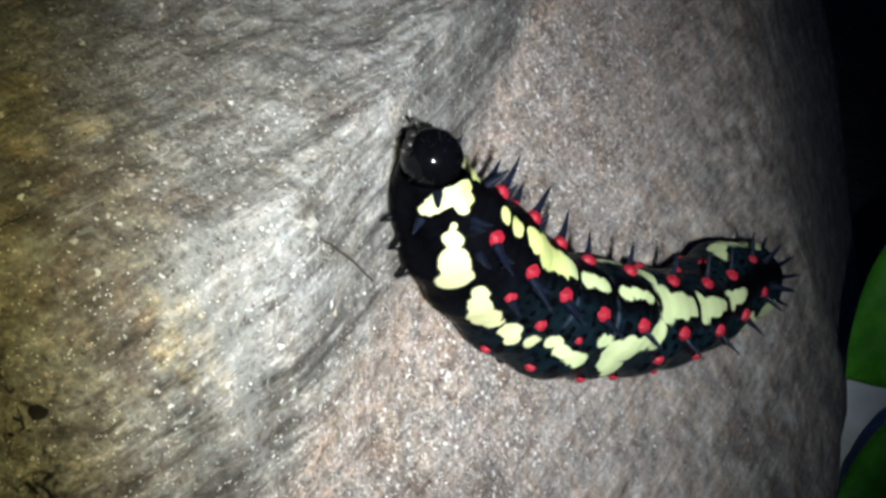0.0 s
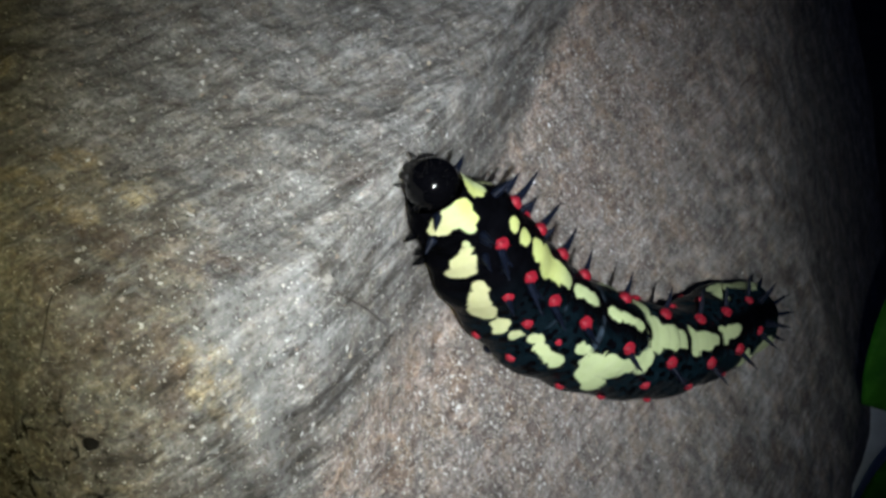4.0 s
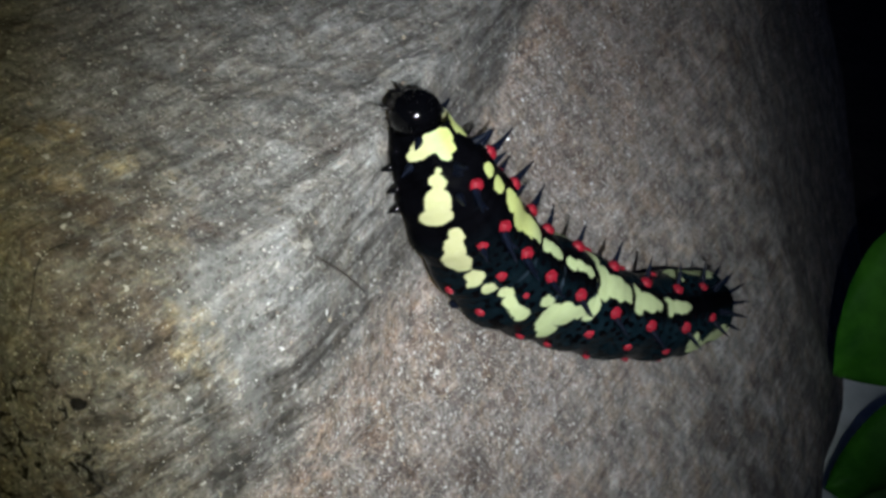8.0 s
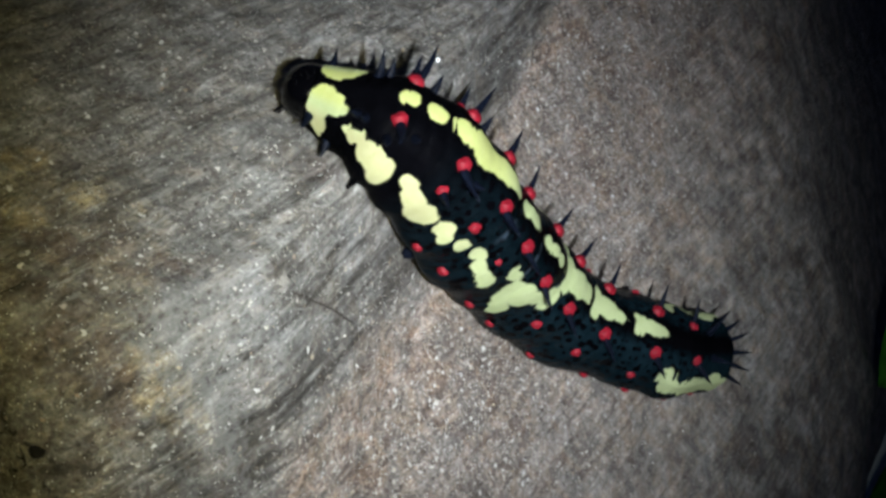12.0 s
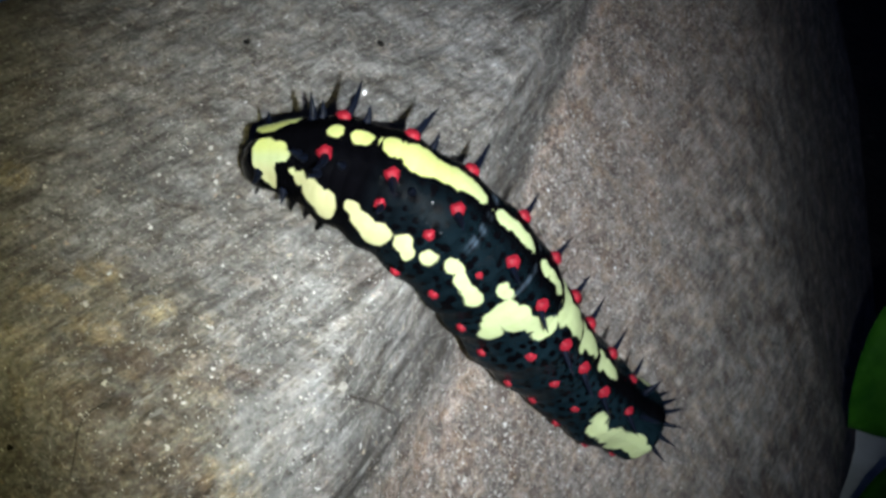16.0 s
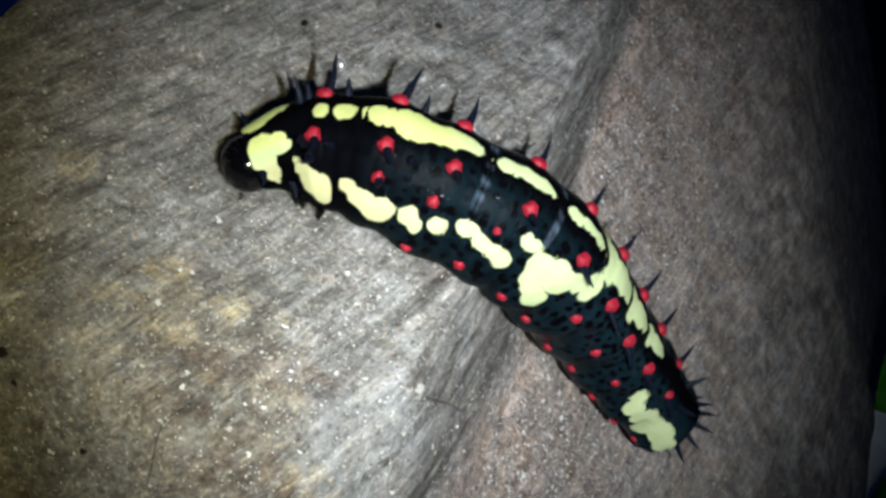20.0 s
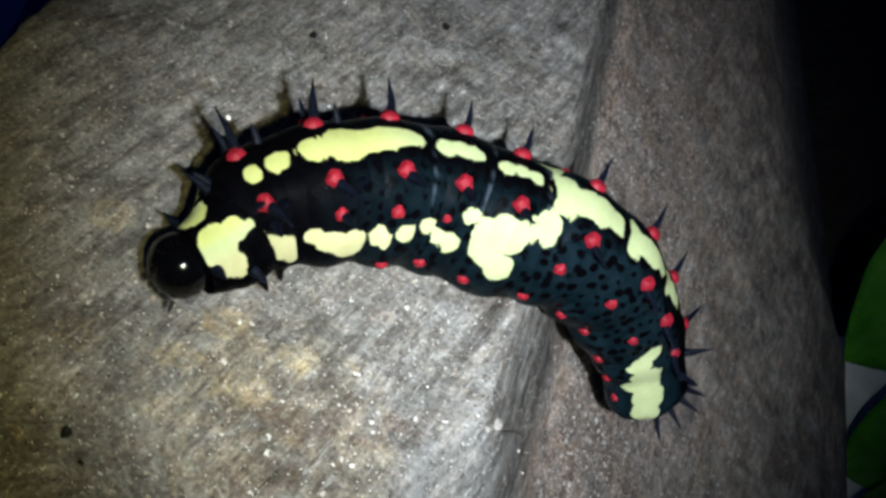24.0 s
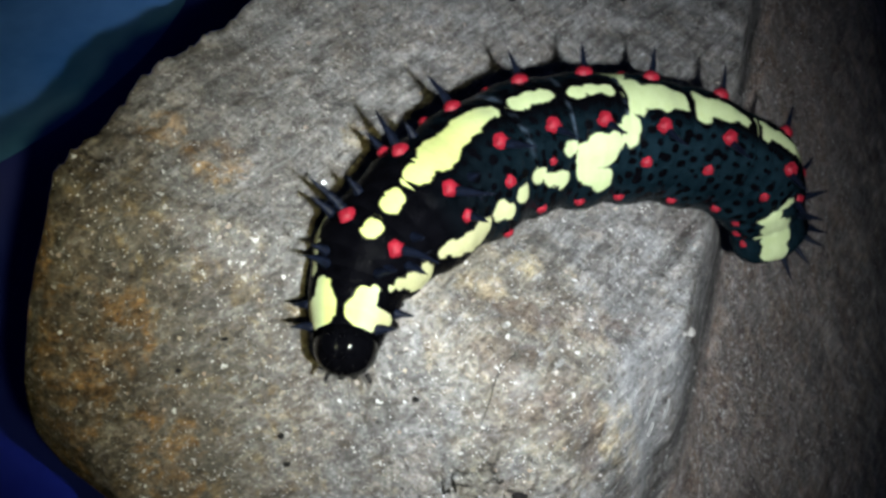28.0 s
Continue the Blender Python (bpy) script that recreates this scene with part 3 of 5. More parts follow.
def leaf_mesh(name, length, width, mat, seed):
    """A pointed leaf with a folded midrib, wavy edge and thickness, in plan units."""
    rows, cols = 15, 9
    verts = []
    for side in (0, 1):
        for i in range(rows):
            a = i / (rows - 1)
            w = width * 0.5 * min((0.02 + a) ** 0.55 * (1.001 - a) ** 0.9 / 0.38, 1.0)
            for j in range(cols):
                b = j / (cols - 1) * 2 - 1
                wave = 0.06 * width * noise.noise(Vector((a * 5, b * 2, seed)))
                z = abs(b) * w * 0.28 - 0.25 * length * a * a + wave - side * 0.35
                verts.append(Vector((a * length, b * w, z)) * UNIT)
    top = grid_faces(rows, cols)
    n = rows * cols
    faces = top + [tuple(q + n for q in reversed(f)) for f in top]
    ring = [j for j in range(cols)] + [i * cols + cols - 1 for i in range(1, rows)] + [n - 1 - j for j in range(1, cols)] + [i * cols for i in range(rows - 2, 0, -1)]
    for q in range(len(ring)):
        a, b = ring[q], ring[(q + 1) % len(ring)]
        faces.append((a, a + n, b + n, b))
    return mesh_from(name, verts, faces, mat)


def build_plant():
    plant = tagged(new("plant"), "small plant with dark green leaves beside the log", "plant")
    root = at(100, 98, -RISE)
    plant.location = root
    stem = [(0, 0, 0), (-0.002, -0.001, 0.02), (-0.003, 0.0, 0.045), (-0.001, 0.001, 0.072)]
    v, f = tube(stem, [0.0016, 0.0014, 0.0012, 0.0009])
    part("stem", mesh_from("plant_stem", v, f, LEAF), plant)
    for k, (spot, aim, size, turn, shift, mat) in enumerate(PLANT):
        m = look(at(*spot) - root, at(*aim) - root) @ pose(shift[0] * UNIT, shift[1] * UNIT, 0, 0, 0, turn) @ pose(-size[0] * UNIT * 0.45, 0, 0)
        leaf = part("leaf", leaf_mesh("leaf", size[0], size[1], mat, k + 1.5), plant, "young light green leaf" if mat == LEAF_LIGHT else "", m)
        a = leaf.matrix_basis @ Vector((0, 0, 0))
        base = Vector(stem[2 + k % 2])
        v, f = tube([base, (base + a) / 2 + Vector((0, 0, 0.002)), a], [0.0005, 0.0004, 0.0003], 6)
        part("leaf_stalk", mesh_from("leaf_stalk", v, f, mat), plant)


def build_stone():
    v, f = lump(15 * UNIT, (1.2, 1, 0.6), 4, 4, 0.35)
    stone = tagged(new("stone", mesh_from("stone", v, f, STONE)), "small pale grey stone lying on the soil", "stone")
    stone.location = (-131 * UNIT, 172 * UNIT, 5.5 * UNIT)


def build_block():
    """A worn pale block standing on the soil beside the log, with rounded edges."""
    bm = bmesh.new()
    bmesh.ops.create_cube(bm, size=1.0)
    bmesh.ops.subdivide_edges(bm, edges=bm.edges, cuts=7, use_grid_fill=True)
    for v in bm.verts:
        v.co = Vector((v.co.x * 0.08, v.co.y * 0.050, v.co.z * 0.052))
        v.co += Vector((0.001, 0.001, 0.0006)) * noise.noise(v.co * 60)
    bmesh.ops.bevel(bm, geom=[e for e in bm.edges if e.calc_face_angle(0) > 0.8], offset=0.002, segments=2, affect="EDGES")
    me = bpy.data.meshes.new("block")
    bm.to_mesh(me)
    bm.free()
    me.materials.append(SLAB)
    block = tagged(new("concrete_block", me), "worn pale grey concrete block on the soil beside the log", "block")
    block.matrix_basis = pose(0.0895, 0.1015, 0.0258, 0, 0, -14)


build_ground()
build_stone()
build_block()
PLANT = (
    ((73.5, 140, -130), (120.5, 310, -336), (34, 28), 225, (4.4, 2.0), LEAF),
    ((70.5, 124, -153), (115.5, 278, -381), (26, 22), 205, (4.6, 3.6), LEAF),
    ((69.5, 116, -150), (116.5, 263, -374), (15, 10), 190, (0, -2), LEAF_LIGHT),
)
build_basin(-147, 191, 80, 145)
build_plant()


# ---- the caterpillar ----
STATION = np.arange(-1, 11)
GIRTH = [2.3, 3.25, 4.35, 4.95, 5.15, 5.15, 5.05, 4.9, 4.6, 4.2, 3.6, 3.1]
PITCH = [4.2, 4.4, 4.9, 5.5, 5.7, 5.6, 6.3, 6.8, 6.6, 5.8, 4.8, 4.4]


def girth(s):
    fold = 0.028 * np.cos(2 * np.pi * s)
    return np.interp(s, STATION, GIRTH) * (1 + fold)


# yellow patches: place along the body, degrees from the back's middle line, half length, half width
BACK_STRIPE = ((1.05, 0, 0.16, 11.5), (1.44, 0, 0.18, 13.5), (1.88, 0, 0.19, 15), (2.28, 0, 0.36, 21), (2.68, 0, 0.40, 15.5), (3.06, 0, 0.34, 12),
               (3.66, 0, 0.18, 10.5), (3.90, 0, 0.26, 10), (4.12, 0, 0.18, 9.5), (4.68, 0, 0.15, 8.5), (4.94, 0, 0.20, 7.5), (5.16, 0, 0.14, 9.5))
SADDLE = ((5.62, 0, 0.20, 26), (5.48, 40, 0.19, 20), (5.95, 0, 0.34, 18), (6.28, 0, 0.20, 15), (6.62, 0, 0.17, 22), (6.9, 0, 0.32, 16),
          (7.22, 0, 0.16, 10), (7.58, 0, 0.15, 18), (7.85, 0, 0.30, 12), (8.12, 0, 0.15, 7))
COLLAR = ((-0.43, 40, 0.34, 36), (-0.12, 32, 0.30, 18), (0.10, 37, 0.17, 10), (-0.36, 76, 0.26, 23), (-0.30, 94, 0.14, 12))
FLANK = ((0.36, 60, 0.11, 7), (0.58, 70, 0.19, 13), (0.92, 82, 0.28, 19), (1.22, 93, 0.24, 22), (1.70, 82, 0.14, 10), (1.95, 91, 0.24, 13), (2.25, 99, 0.27, 16),
         (2.68, 92, 0.19, 12), (2.84, 97, 0.13, 9), (3.14, 88, 0.17, 9), (3.50, 78, 0.16, 10.5), (3.76, 83, 0.20, 9), (4.04, 86, 0.24, 10.5))
FLANK_SADDLE = ((4.30, 57, 0.22, 9.5), (4.64, 68, 0.24, 15), (4.95, 62, 0.33, 20), (5.22, 50, 0.21, 15), (4.75, 86, 0.22, 13), (5.02, 92, 0.20, 14))
TAIL_PATCH = ((8.52, 64, 0.16, 15), (8.72, 80, 0.20, 14), (9.10, 76, 0.26, 20), (9.45, 82, 0.28, 24), (9.80, 74, 0.28, 22), (10.15, 80, 0.30, 19))
PATCHES = BACK_STRIPE + SADDLE + COLLAR + FLANK + FLANK_SADDLE + TAIL_PATCH
WARTS = [(float(k), 31.5, 0.72 if k < 9 else 0.56) for k in range(1, 10)] + [
    (0.98, 55, 0.26), (2.05, 63, 0.55), (2.90, 67, 0.55), (3.81, 65, 0.36), (5.84, 71, 0.55), (6.88, 72, 0.52), (7.90, 76, 0.46),
    (2.94, 124, 0.5), (3.68, 116, 0.54), (4.72, 118, 0.52), (5.62, 117, 0.5), (6.68, 120, 0.5), (7.5, 119, 0.5), (8.3, 117, 0.48), (9.12, 117, 0.44), (9.82, 114, 0.40)]
DOTS = [(2.2 + 0.21 * i + random.uniform(-0.07, 0.07), 20 + 13.5 * j + 6.5 * (i % 2) + random.uniform(-3.5, 3.5), random.uniform(0.24, 0.46)) for i in range(34) for j in range(8)]


def skin_fields(s, phi):
    """Signed fields of the skin's pattern, 0.5 at the edges of the patches and dots."""
    side = np.abs(phi)
    wob = np.array([noise.noise(Vector((a * 5.5, b * 0.075, 0.4))) for a, b in zip(s, phi)])
    wob2 = np.array([noise.noise(Vector((a * 13, b * 0.18, 7.4))) for a, b in zip(s, phi)])
    yellow = np.full(len(s), -4.0)
    for s0, p0, ds, dp in PATCHES:
        size = min(ds * 5.8, dp * 0.085)
        yellow = np.maximum(yellow, (1 - np.sqrt(((s - s0) / ds) ** 2 + ((side - p0) / dp) ** 2)) * size)
    for s0, p0, r in WARTS:
        d = np.hypot((s - s0) * 5.8, (side - p0) * 0.085)
        if s0 > 3.2:
            yellow = np.where(d < r * 1.75, np.minimum(yellow, d - r * 1.5), yellow)
    # dark seams between the segments of the hind saddle
    for seam in (5.42, 6.45, 7.42):
        gap = np.abs(s - seam - 0.035 * np.cos(np.radians(side * 3))) * 6.2
        yellow = np.where((s > 5.2) & ((seam > 6) | (side < 26)), np.minimum(yellow, gap - 0.2), yellow)
    yellow = yellow + 0.22 * wob + 0.20 * wob2 - 0.10
    dots = np.full(len(s), -2.0)
    for s0, p0, r in DOTS:
        dots = np.maximum(dots, r - np.hypot((s - s0) * 5.8, (side - p0) * 0.085))
    dots = dots + 0.05 * wob2
    slate = np.clip((s - 1.7) / 1.4, 0, 1) * np.clip((side - 14) / 16, 0, 1)
    slate = slate * (0.62 + 0.38 * np.clip((s - 4.4) / 1.4, 0, 1))
    # streaks of pale seam skin and painted sheen between segments
    fold = np.zeros(len(s))
    for seam in (3.46, 4.46, 5.42):
        fold = np.maximum(fold, np.clip(1 - np.abs(s - seam) / 0.05, 0, 1) * np.clip((62 - side) / 20, 0, 1) * np.clip((side - 8) / 8, 0, 1))
    fold = fold * np.clip(0.35 + 1.3 * wob2, 0, 1) * 0.55
    pale = np.clip((side - 45) / 25, 0, 1) * np.clip((4.2 - s) / 2.0, 0, 1)
    return {"yellow": np.clip(0.5 + yellow * 0.5, 0, 1), "dots": np.clip(0.5 + dots * 1.0, 0, 1), "slate": slate, "fold": fold, "pale": pale, "front": np.clip((3.4 - s) / 0.8, 0, 1) * np.clip((40 - side) / 15, 0, 1)}


def section(s, phi):
    """Radius of the body's cross-section: round above, fuller below towards the tail."""
    low = np.clip((np.abs(phi) - 82) / 55, 0, 1)
    return girth(s) * (1 + low * (0.26 + 0.12 * np.clip((s - 2.5) / 2.5, 0, 1))) * (1 + 0.30 * np.clip((s - 7.6) / 1.2, 0, 1) * np.clip((np.abs(phi) - 35) / 40, 0, 1) * np.clip((150 - np.abs(phi)) / 40, 0, 1))


def ring_mesh(s0):
    """One barrel-shaped fold of skin round the place s0 of the body, along x, back up."""
    along, around, half = 13, 112, (1.3 if s0 < 1.3 else 1.62)
    pitch = float(np.interp(s0, STATION, PITCH))
    x = np.repeat(np.linspace(-half, half, along), around)
    phi = np.tile(np.linspace(-180, 180, around, endpoint=False), along)
    s = s0 + x / pitch
    r = section(s0 + 0.75 * (s - s0), phi) * (1 - (0.034 if s0 < 1.3 else 0.016) * x * x)
    wrinkle = np.array([noise.noise(Vector((a * 9, b * 0.04, s0))) for a, b in zip(s, phi)])
    r = r + 0.03 * wrinkle
    p = np.radians(phi)
    verts = np.stack([x, -r * np.sin(p), r * np.cos(p)], 1) * UNIT
    me = mesh_from("body_ring", verts, grid_faces(along, around, True), SKIN)
    for name, values in skin_fields(s, phi).items():
        layer = me.attributes.new(name, "FLOAT", "POINT")
        layer.data.foreach_set("value", values.astype(np.float32))
    return me


def on_skin(s0, s, phi, sink=0.0):
    """The pose of a thing that stands out from the skin, in the space of the ring at s0."""
    pitch = float(np.interp(s0, STATION, PITCH))
    p = radians(phi)
    r = float(section(np.float64(s), np.float64(phi))) - sink
    out = Matrix(((1, 0, 0), (0, math.cos(p), -math.sin(p)), (0, math.sin(p), math.cos(p)))).to_4x4()
    return Matrix.Translation(Vector(((s - s0) * pitch, -r * math.sin(p), r * math.cos(p))) * UNIT) @ out


def wart_mesh(r):
    rows, sides = 6, 14
    verts = []
    for i in range(rows):
        a = math.pi / 2 * i / (rows - 1) * 0.98
        for j in range(sides):
            w = 2 * math.pi * j / sides
            k = r * (0.2 + 0.8 * math.cos(a)) * (1 + 0.09 * math.sin(3 * w + r * 40) + 0.10 * math.sin(5 * w + r * 23)) if i < rows - 1 else 0.12 * r
            verts.append(Vector((k * math.cos(w), k * math.sin(w), r * 0.85 * math.sin(a) + 0.06 * r * math.sin(4 * w + i))) * UNIT)
    faces = grid_faces(rows, sides, True) + [tuple((rows - 1) * sides + j for j in range(sides))]
    return mesh_from("red_wart", verts, faces, RED)


def spine_mesh(length, thick, seed):
    """A tapering black spine with a few side bristles."""
    rng = random.Random(seed)
    lean = rng.uniform(-0.12, 0.12)
    pts, radii = [], []
    for i in range(8):
        a = i / 7
        pts.append(Vector((lean * length * a * a + 0.02 * length * math.sin(a * 5), 0.05 * length * a * a, length * a)) * UNIT)
        radii.append(thick * (1 - a) ** 0.9 * UNIT + 0.03 * UNIT)
    verts, faces = tube(pts, radii, 9)
    for _ in range(5):
        a = rng.uniform(0.15, 0.8)
        w = rng.uniform(0, 6.28)
        foot = pts[int(a * 7)]
        tip = foot + Vector((math.cos(w), math.sin(w), 0.9)) * length * 0.15 * UNIT
        v, f = tube([foot, tip], [0.07 * UNIT, 0.02 * UNIT], 5)
        n = len(verts)
        verts += v
        faces += [tuple(q + n for q in g) for g in f]
    return mesh_from("spine", verts, faces, SPINE)


def head_meshes(parent):
    """A round glossy head in two lobes, with mouth parts, feelers and hairs; x points back to the body."""
    rows, sides = 26, 44
    verts = []
    for i in range(rows):
        a = math.pi * i / (rows - 1)
        for j in range(sides):
            w = 2 * math.pi * j / sides
            d = Vector((-math.cos(a), math.sin(a) * math.sin(w), math.sin(a) * math.cos(w)))
            groove = 0.10 * math.exp(-(d.y / 0.10) ** 2) * max(0, d.z * 0.8 - d.x * 0.4)
            k = 1 - groove + 0.012 * noise.noise(d * 5)
            verts.append(Vector((d.x * 2.3, d.y * 2.5, d.z * 2.5)) * k * UNIT)
    part("head_capsule", mesh_from("head_capsule", verts, grid_faces(rows, sides, True), SHELL), parent, "glossy black head shell")
    for side in (-1, 1):
        v, f = lump(0.55 * UNIT, (0.8, 0.8, 1.0), 3 + side, 2)
        part("mandible", mesh_from("mandible", v, f, JAW), parent, m=Matrix.Translation(Vector((-1.5, side * 0.5, -1.75)) * UNIT))
        v, f = tube([Vector(p) * UNIT for p in ((-1.5, side * 1.5, -1.5), (-1.9, side * 1.75, -1.9), (-2.05, side * 1.8, -2.25))], [0.22 * UNIT, 0.17 * UNIT, 0.06 * UNIT], 8)
        part("feeler", mesh_from("feeler", v, f, JAW), parent)
    rng = random.Random(5)
    verts, faces = [], []
    for _ in range(70):
        w, a = rng.uniform(0, 6.28), rng.uniform(0.15, 1.7)
        d = Vector((-math.cos(a), math.sin(a) * math.sin(w), math.sin(a) * math.cos(w)))
        foot = Vector((d.x * 2.3, d.y * 2.5, d.z * 2.5)) * UNIT
        v, f = tube([foot, foot + d * 0.28 * UNIT, foot + (d * 0.55 + Vector((-0.1, 0, -0.1))) * UNIT], [0.022 * UNIT, 0.016 * UNIT, 0.006 * UNIT], 4)
        n = len(verts)
        verts += v
        faces += [tuple(q + n for q in g) for g in f]
    part("hairs", mesh_from("head_hairs", verts, faces, JAW), parent)


def tail_mesh():
    rows, around = 12, 112
    a = np.repeat(np.linspace(0, 1, rows), around)
    phi = np.tile(np.linspace(-180, 180, around, endpoint=False), rows)
    x = -1.2 + 3.9 * a
    r = section(np.full(len(a), 10.0), phi) * np.sqrt(np.clip(1 - a ** 7, 0.0004, 1)) * 1.02
    p = np.radians(phi)
    verts = np.stack([x, -r * np.sin(p), r * np.cos(p)], 1) * UNIT
    me = mesh_from("tail_cap", verts, grid_faces(rows, around, True), SKIN)
    s = 10.0 + x / 4.6
    for name, values in skin_fields(s, phi).items():
        layer = me.attributes.new(name, "FLOAT", "POINT")
        layer.data.foreach_set("value", values.astype(np.float32))
    return me


BODY = tagged(new("caterpillar"), "spiny black caterpillar with yellow patches and red warts on the log", "caterpillar")
BODY.location = at(5, 85, -75)
RING_PLACES = [round(-0.40 + 0.25 * k, 2) for k in range(42)]
RINGS = []
HEAD = part("head", None, BODY, "glossy black head")


def build_caterpillar():
    head_meshes(HEAD)
    for s0 in RING_PLACES:
        RINGS.append((s0, part("body_ring", ring_mesh(s0), BODY)))
    tail = part("tail", tail_mesh(), BODY)
    RINGS.append((10.0, tail))

    def ring_at(s):
        return min(RINGS[:-1], key=lambda q: abs(q[0] - s))

    warts = {}
    for s, phi, r in WARTS:
        s0, ring = ring_at(s)
        if r not in warts:
            warts[r] = wart_mesh(r)
        for side in (1, -1):
            part("red_wart", warts[r], ring, m=on_skin(s0, s, side * phi, 0.06))
    lengths = {1: 3.5, 2: 3.4, 3: 3.1, 4: 2.6, 5: 2.5, 6: 2.7, 7: 2.8, 8: 2.8, 9: 2.7}
    for k, length in lengths.items():
        me = spine_mesh(length * 1.1, 0.45 if k < 4 else 0.36, k)
        s0, ring = ring_at(float(k))
        for side in (1, -1):
            part("spine", me, ring, m=on_skin(s0, float(k) + 0.03, side * 35.0, 0.0) @ pose(0, 0, 0, side * 30, 10))
    # unspotted spines: collar, flanks of the breast, tail
    for s, phi, length in ((-0.58, 76, 1.7), (-0.05, 100, 1.5), (0.45, 34, 2.4), (0.62, 40, 1.6), (0.98, 56, 2.2), (2.07, 64, 2.2), (1.35, 40, 1.6), (2.35, 38, 1.5), (9.55, 26, 2.5)):
        me = spine_mesh(length * 1.08, 0.42, int(s * 100 + phi))
        s0, ring = ring_at(s)
        for side in (1, -1):
            part("spine", me, ring, m=on_skin(s0, s, side * phi, 0.15))
    for phi, x in ((14, 1.0), (42, 1.3), (70, 1.7)):
        me = spine_mesh(3.0, 0.40, phi)
        for side in (1, -1):
            part("spine", me, tail, m=on_skin(10.0, 10.0 + x / 4.6, side * phi, 0.4 + 0.3 * x) @ pose(0, 0, 0, 0, 34 + 10 * x))
    s0, ring = ring_at(1.0)
    v, f = lump(0.15 * UNIT, (1, 0.7, 1.5), 8, 2, 0.5)
    part("drop", mesh_from("drop", v, f, DROP), ring, "small white drop on a spine", on_skin(s0, 1.10, -35.0, 0.0) @ pose(0, 0, 0, -30, 10) @ pose(0, 0.0002, 2.7 * UNIT))
    # true legs under the breast, prolegs under the belly
    v, f = tube([Vector(p) * UNIT for p in ((0, 0, -0.6), (-0.05, 0.05, 0.4), (-0.2, 0.15, 0.9), (-0.2, 0.05, 1.3))], [0.5 * UNIT, 0.38 * UNIT, 0.25 * UNIT, 0.06 * UNIT], 9)
    leg = mesh_from("leg", v, f, SHELL)
    v, f = tube([Vector(p) * UNIT for p in ((0, 0, -0.8), (0, 0, 0.4), (0, 0.05, 1.1), (0, 0.1, 1.5))], [0.9 * UNIT, 0.7 * UNIT, 0.6 * UNIT, 0.4 * UNIT], 14)
    proleg = mesh_from("proleg", v, f, SPINE)
    for s in (0.05, 0.55, 1.05):
        s0, ring = ring_at(s)
        for side in (1, -1):
            part("leg", leg, ring, m=on_skin(s0, s, side * 142, 0.2))
    for s in (3.9, 4.9, 5.9, 6.9, 9.6):
        s0, ring = ring_at(s)
        for side in (1, -1):
            part("proleg", proleg, ring, m=on_skin(s0, s, side * 166, 0.5))


build_caterpillar()


# ---- the torch that lights the place, held beside the eye ----
def build_torch():
    """An unseen torch: a cool emitter and an added warm one that yellows the left, each at the bottom of its own black
    tube, which narrows the beam.
    """
    torch = tagged(new("torch"), "small unseen torch with a cool glowing disc and an added warm one", "torch", kind="structure")
    for name, glow, m in (("cool_lamp", GLOW, pose(0, 0, 0, 0, 3.6)), ("added_warm_lamp", WARM, pose(-6.5 * UNIT, 0, 0, 0, 15))):
        v = [Vector((1.5 * math.cos(k * math.pi / 12), 1.5 * math.sin(k * math.pi / 12), 0)) * UNIT for k in range(24)]
        disc = part(name, mesh_from(name, v, [tuple(reversed(range(24)))], glow, False), torch, "glowing disc", m)
        v, f = lathe([(1.6 * UNIT, 0.3 * UNIT), (2.3 * UNIT, 0.2 * UNIT), (2.3 * UNIT, -8.6 * UNIT), (2.7 * UNIT, -8.6 * UNIT), (2.9 * UNIT, 6 * UNIT), (0.01 * UNIT, 6 * UNIT)], 32)
        part("housing", mesh_from("torch_housing", v, f, BEZEL), disc, "black plastic tube")
    return torch


TORCH = build_torch()


# ---- crumbs, grains and fibres on the log ----
def build_crumb(name, x, y, r, mat, label, squash=(1, 0.8, 0.6), seed=1):
    v, f = lump(r * UNIT, squash, seed, 2, 0.5)
    ob = new(name, mesh_from(name, v, f, mat))
    ob.location = at(x, y, surface(x, y) + r * squash[2] * 0.45)
    ob.rotation_euler = (0, 0, seed * 1.7)
    return tagged(ob, label, "crumb", group="crumbs on the log")


for i, (x, y, r) in enumerate(((-9.3, 69.0, 0.6), (-10.2, 68.0, 0.35), (-26.5, 71.5, 0.3), (-14.0, 67.0, 0.35), (-8.4, 62.9, 0.42), (-8.0, 62.2, 0.28), (-7.4, 61.0, 0.34), (-6.3, 61.6, 0.26), (-10.8, 61.0, 0.25), (-33, 66, 0.3), (-20, 84, 0.3), (-44, 74, 0.3), (-27, 64, 0.3))):
    build_crumb("pale_crumb", x, y, r, PALE, "tiny pale wood crumb lying on the log", seed=i + 1)
for i, (x, y, r) in enumerate(((-26.0, 54.6, 0.75), (-40.8, 65.3, 0.6), (-9.0, 116.2, 0.5), (-22.5, 110.2, 0.45), (-50.3, 64.8, 0.3), (-46.1, 61.2, 0.4), (-54.3, 63.5, 0.28), (-34.5, 60.1, 0.4), (-45.7, 60.0, 0.35), (-40.1, 64.1, 0.3))):
    build_crumb("dark_crumb", x, y, r, DARK, "tiny dark soil crumb lying on the log", seed=i + 20)


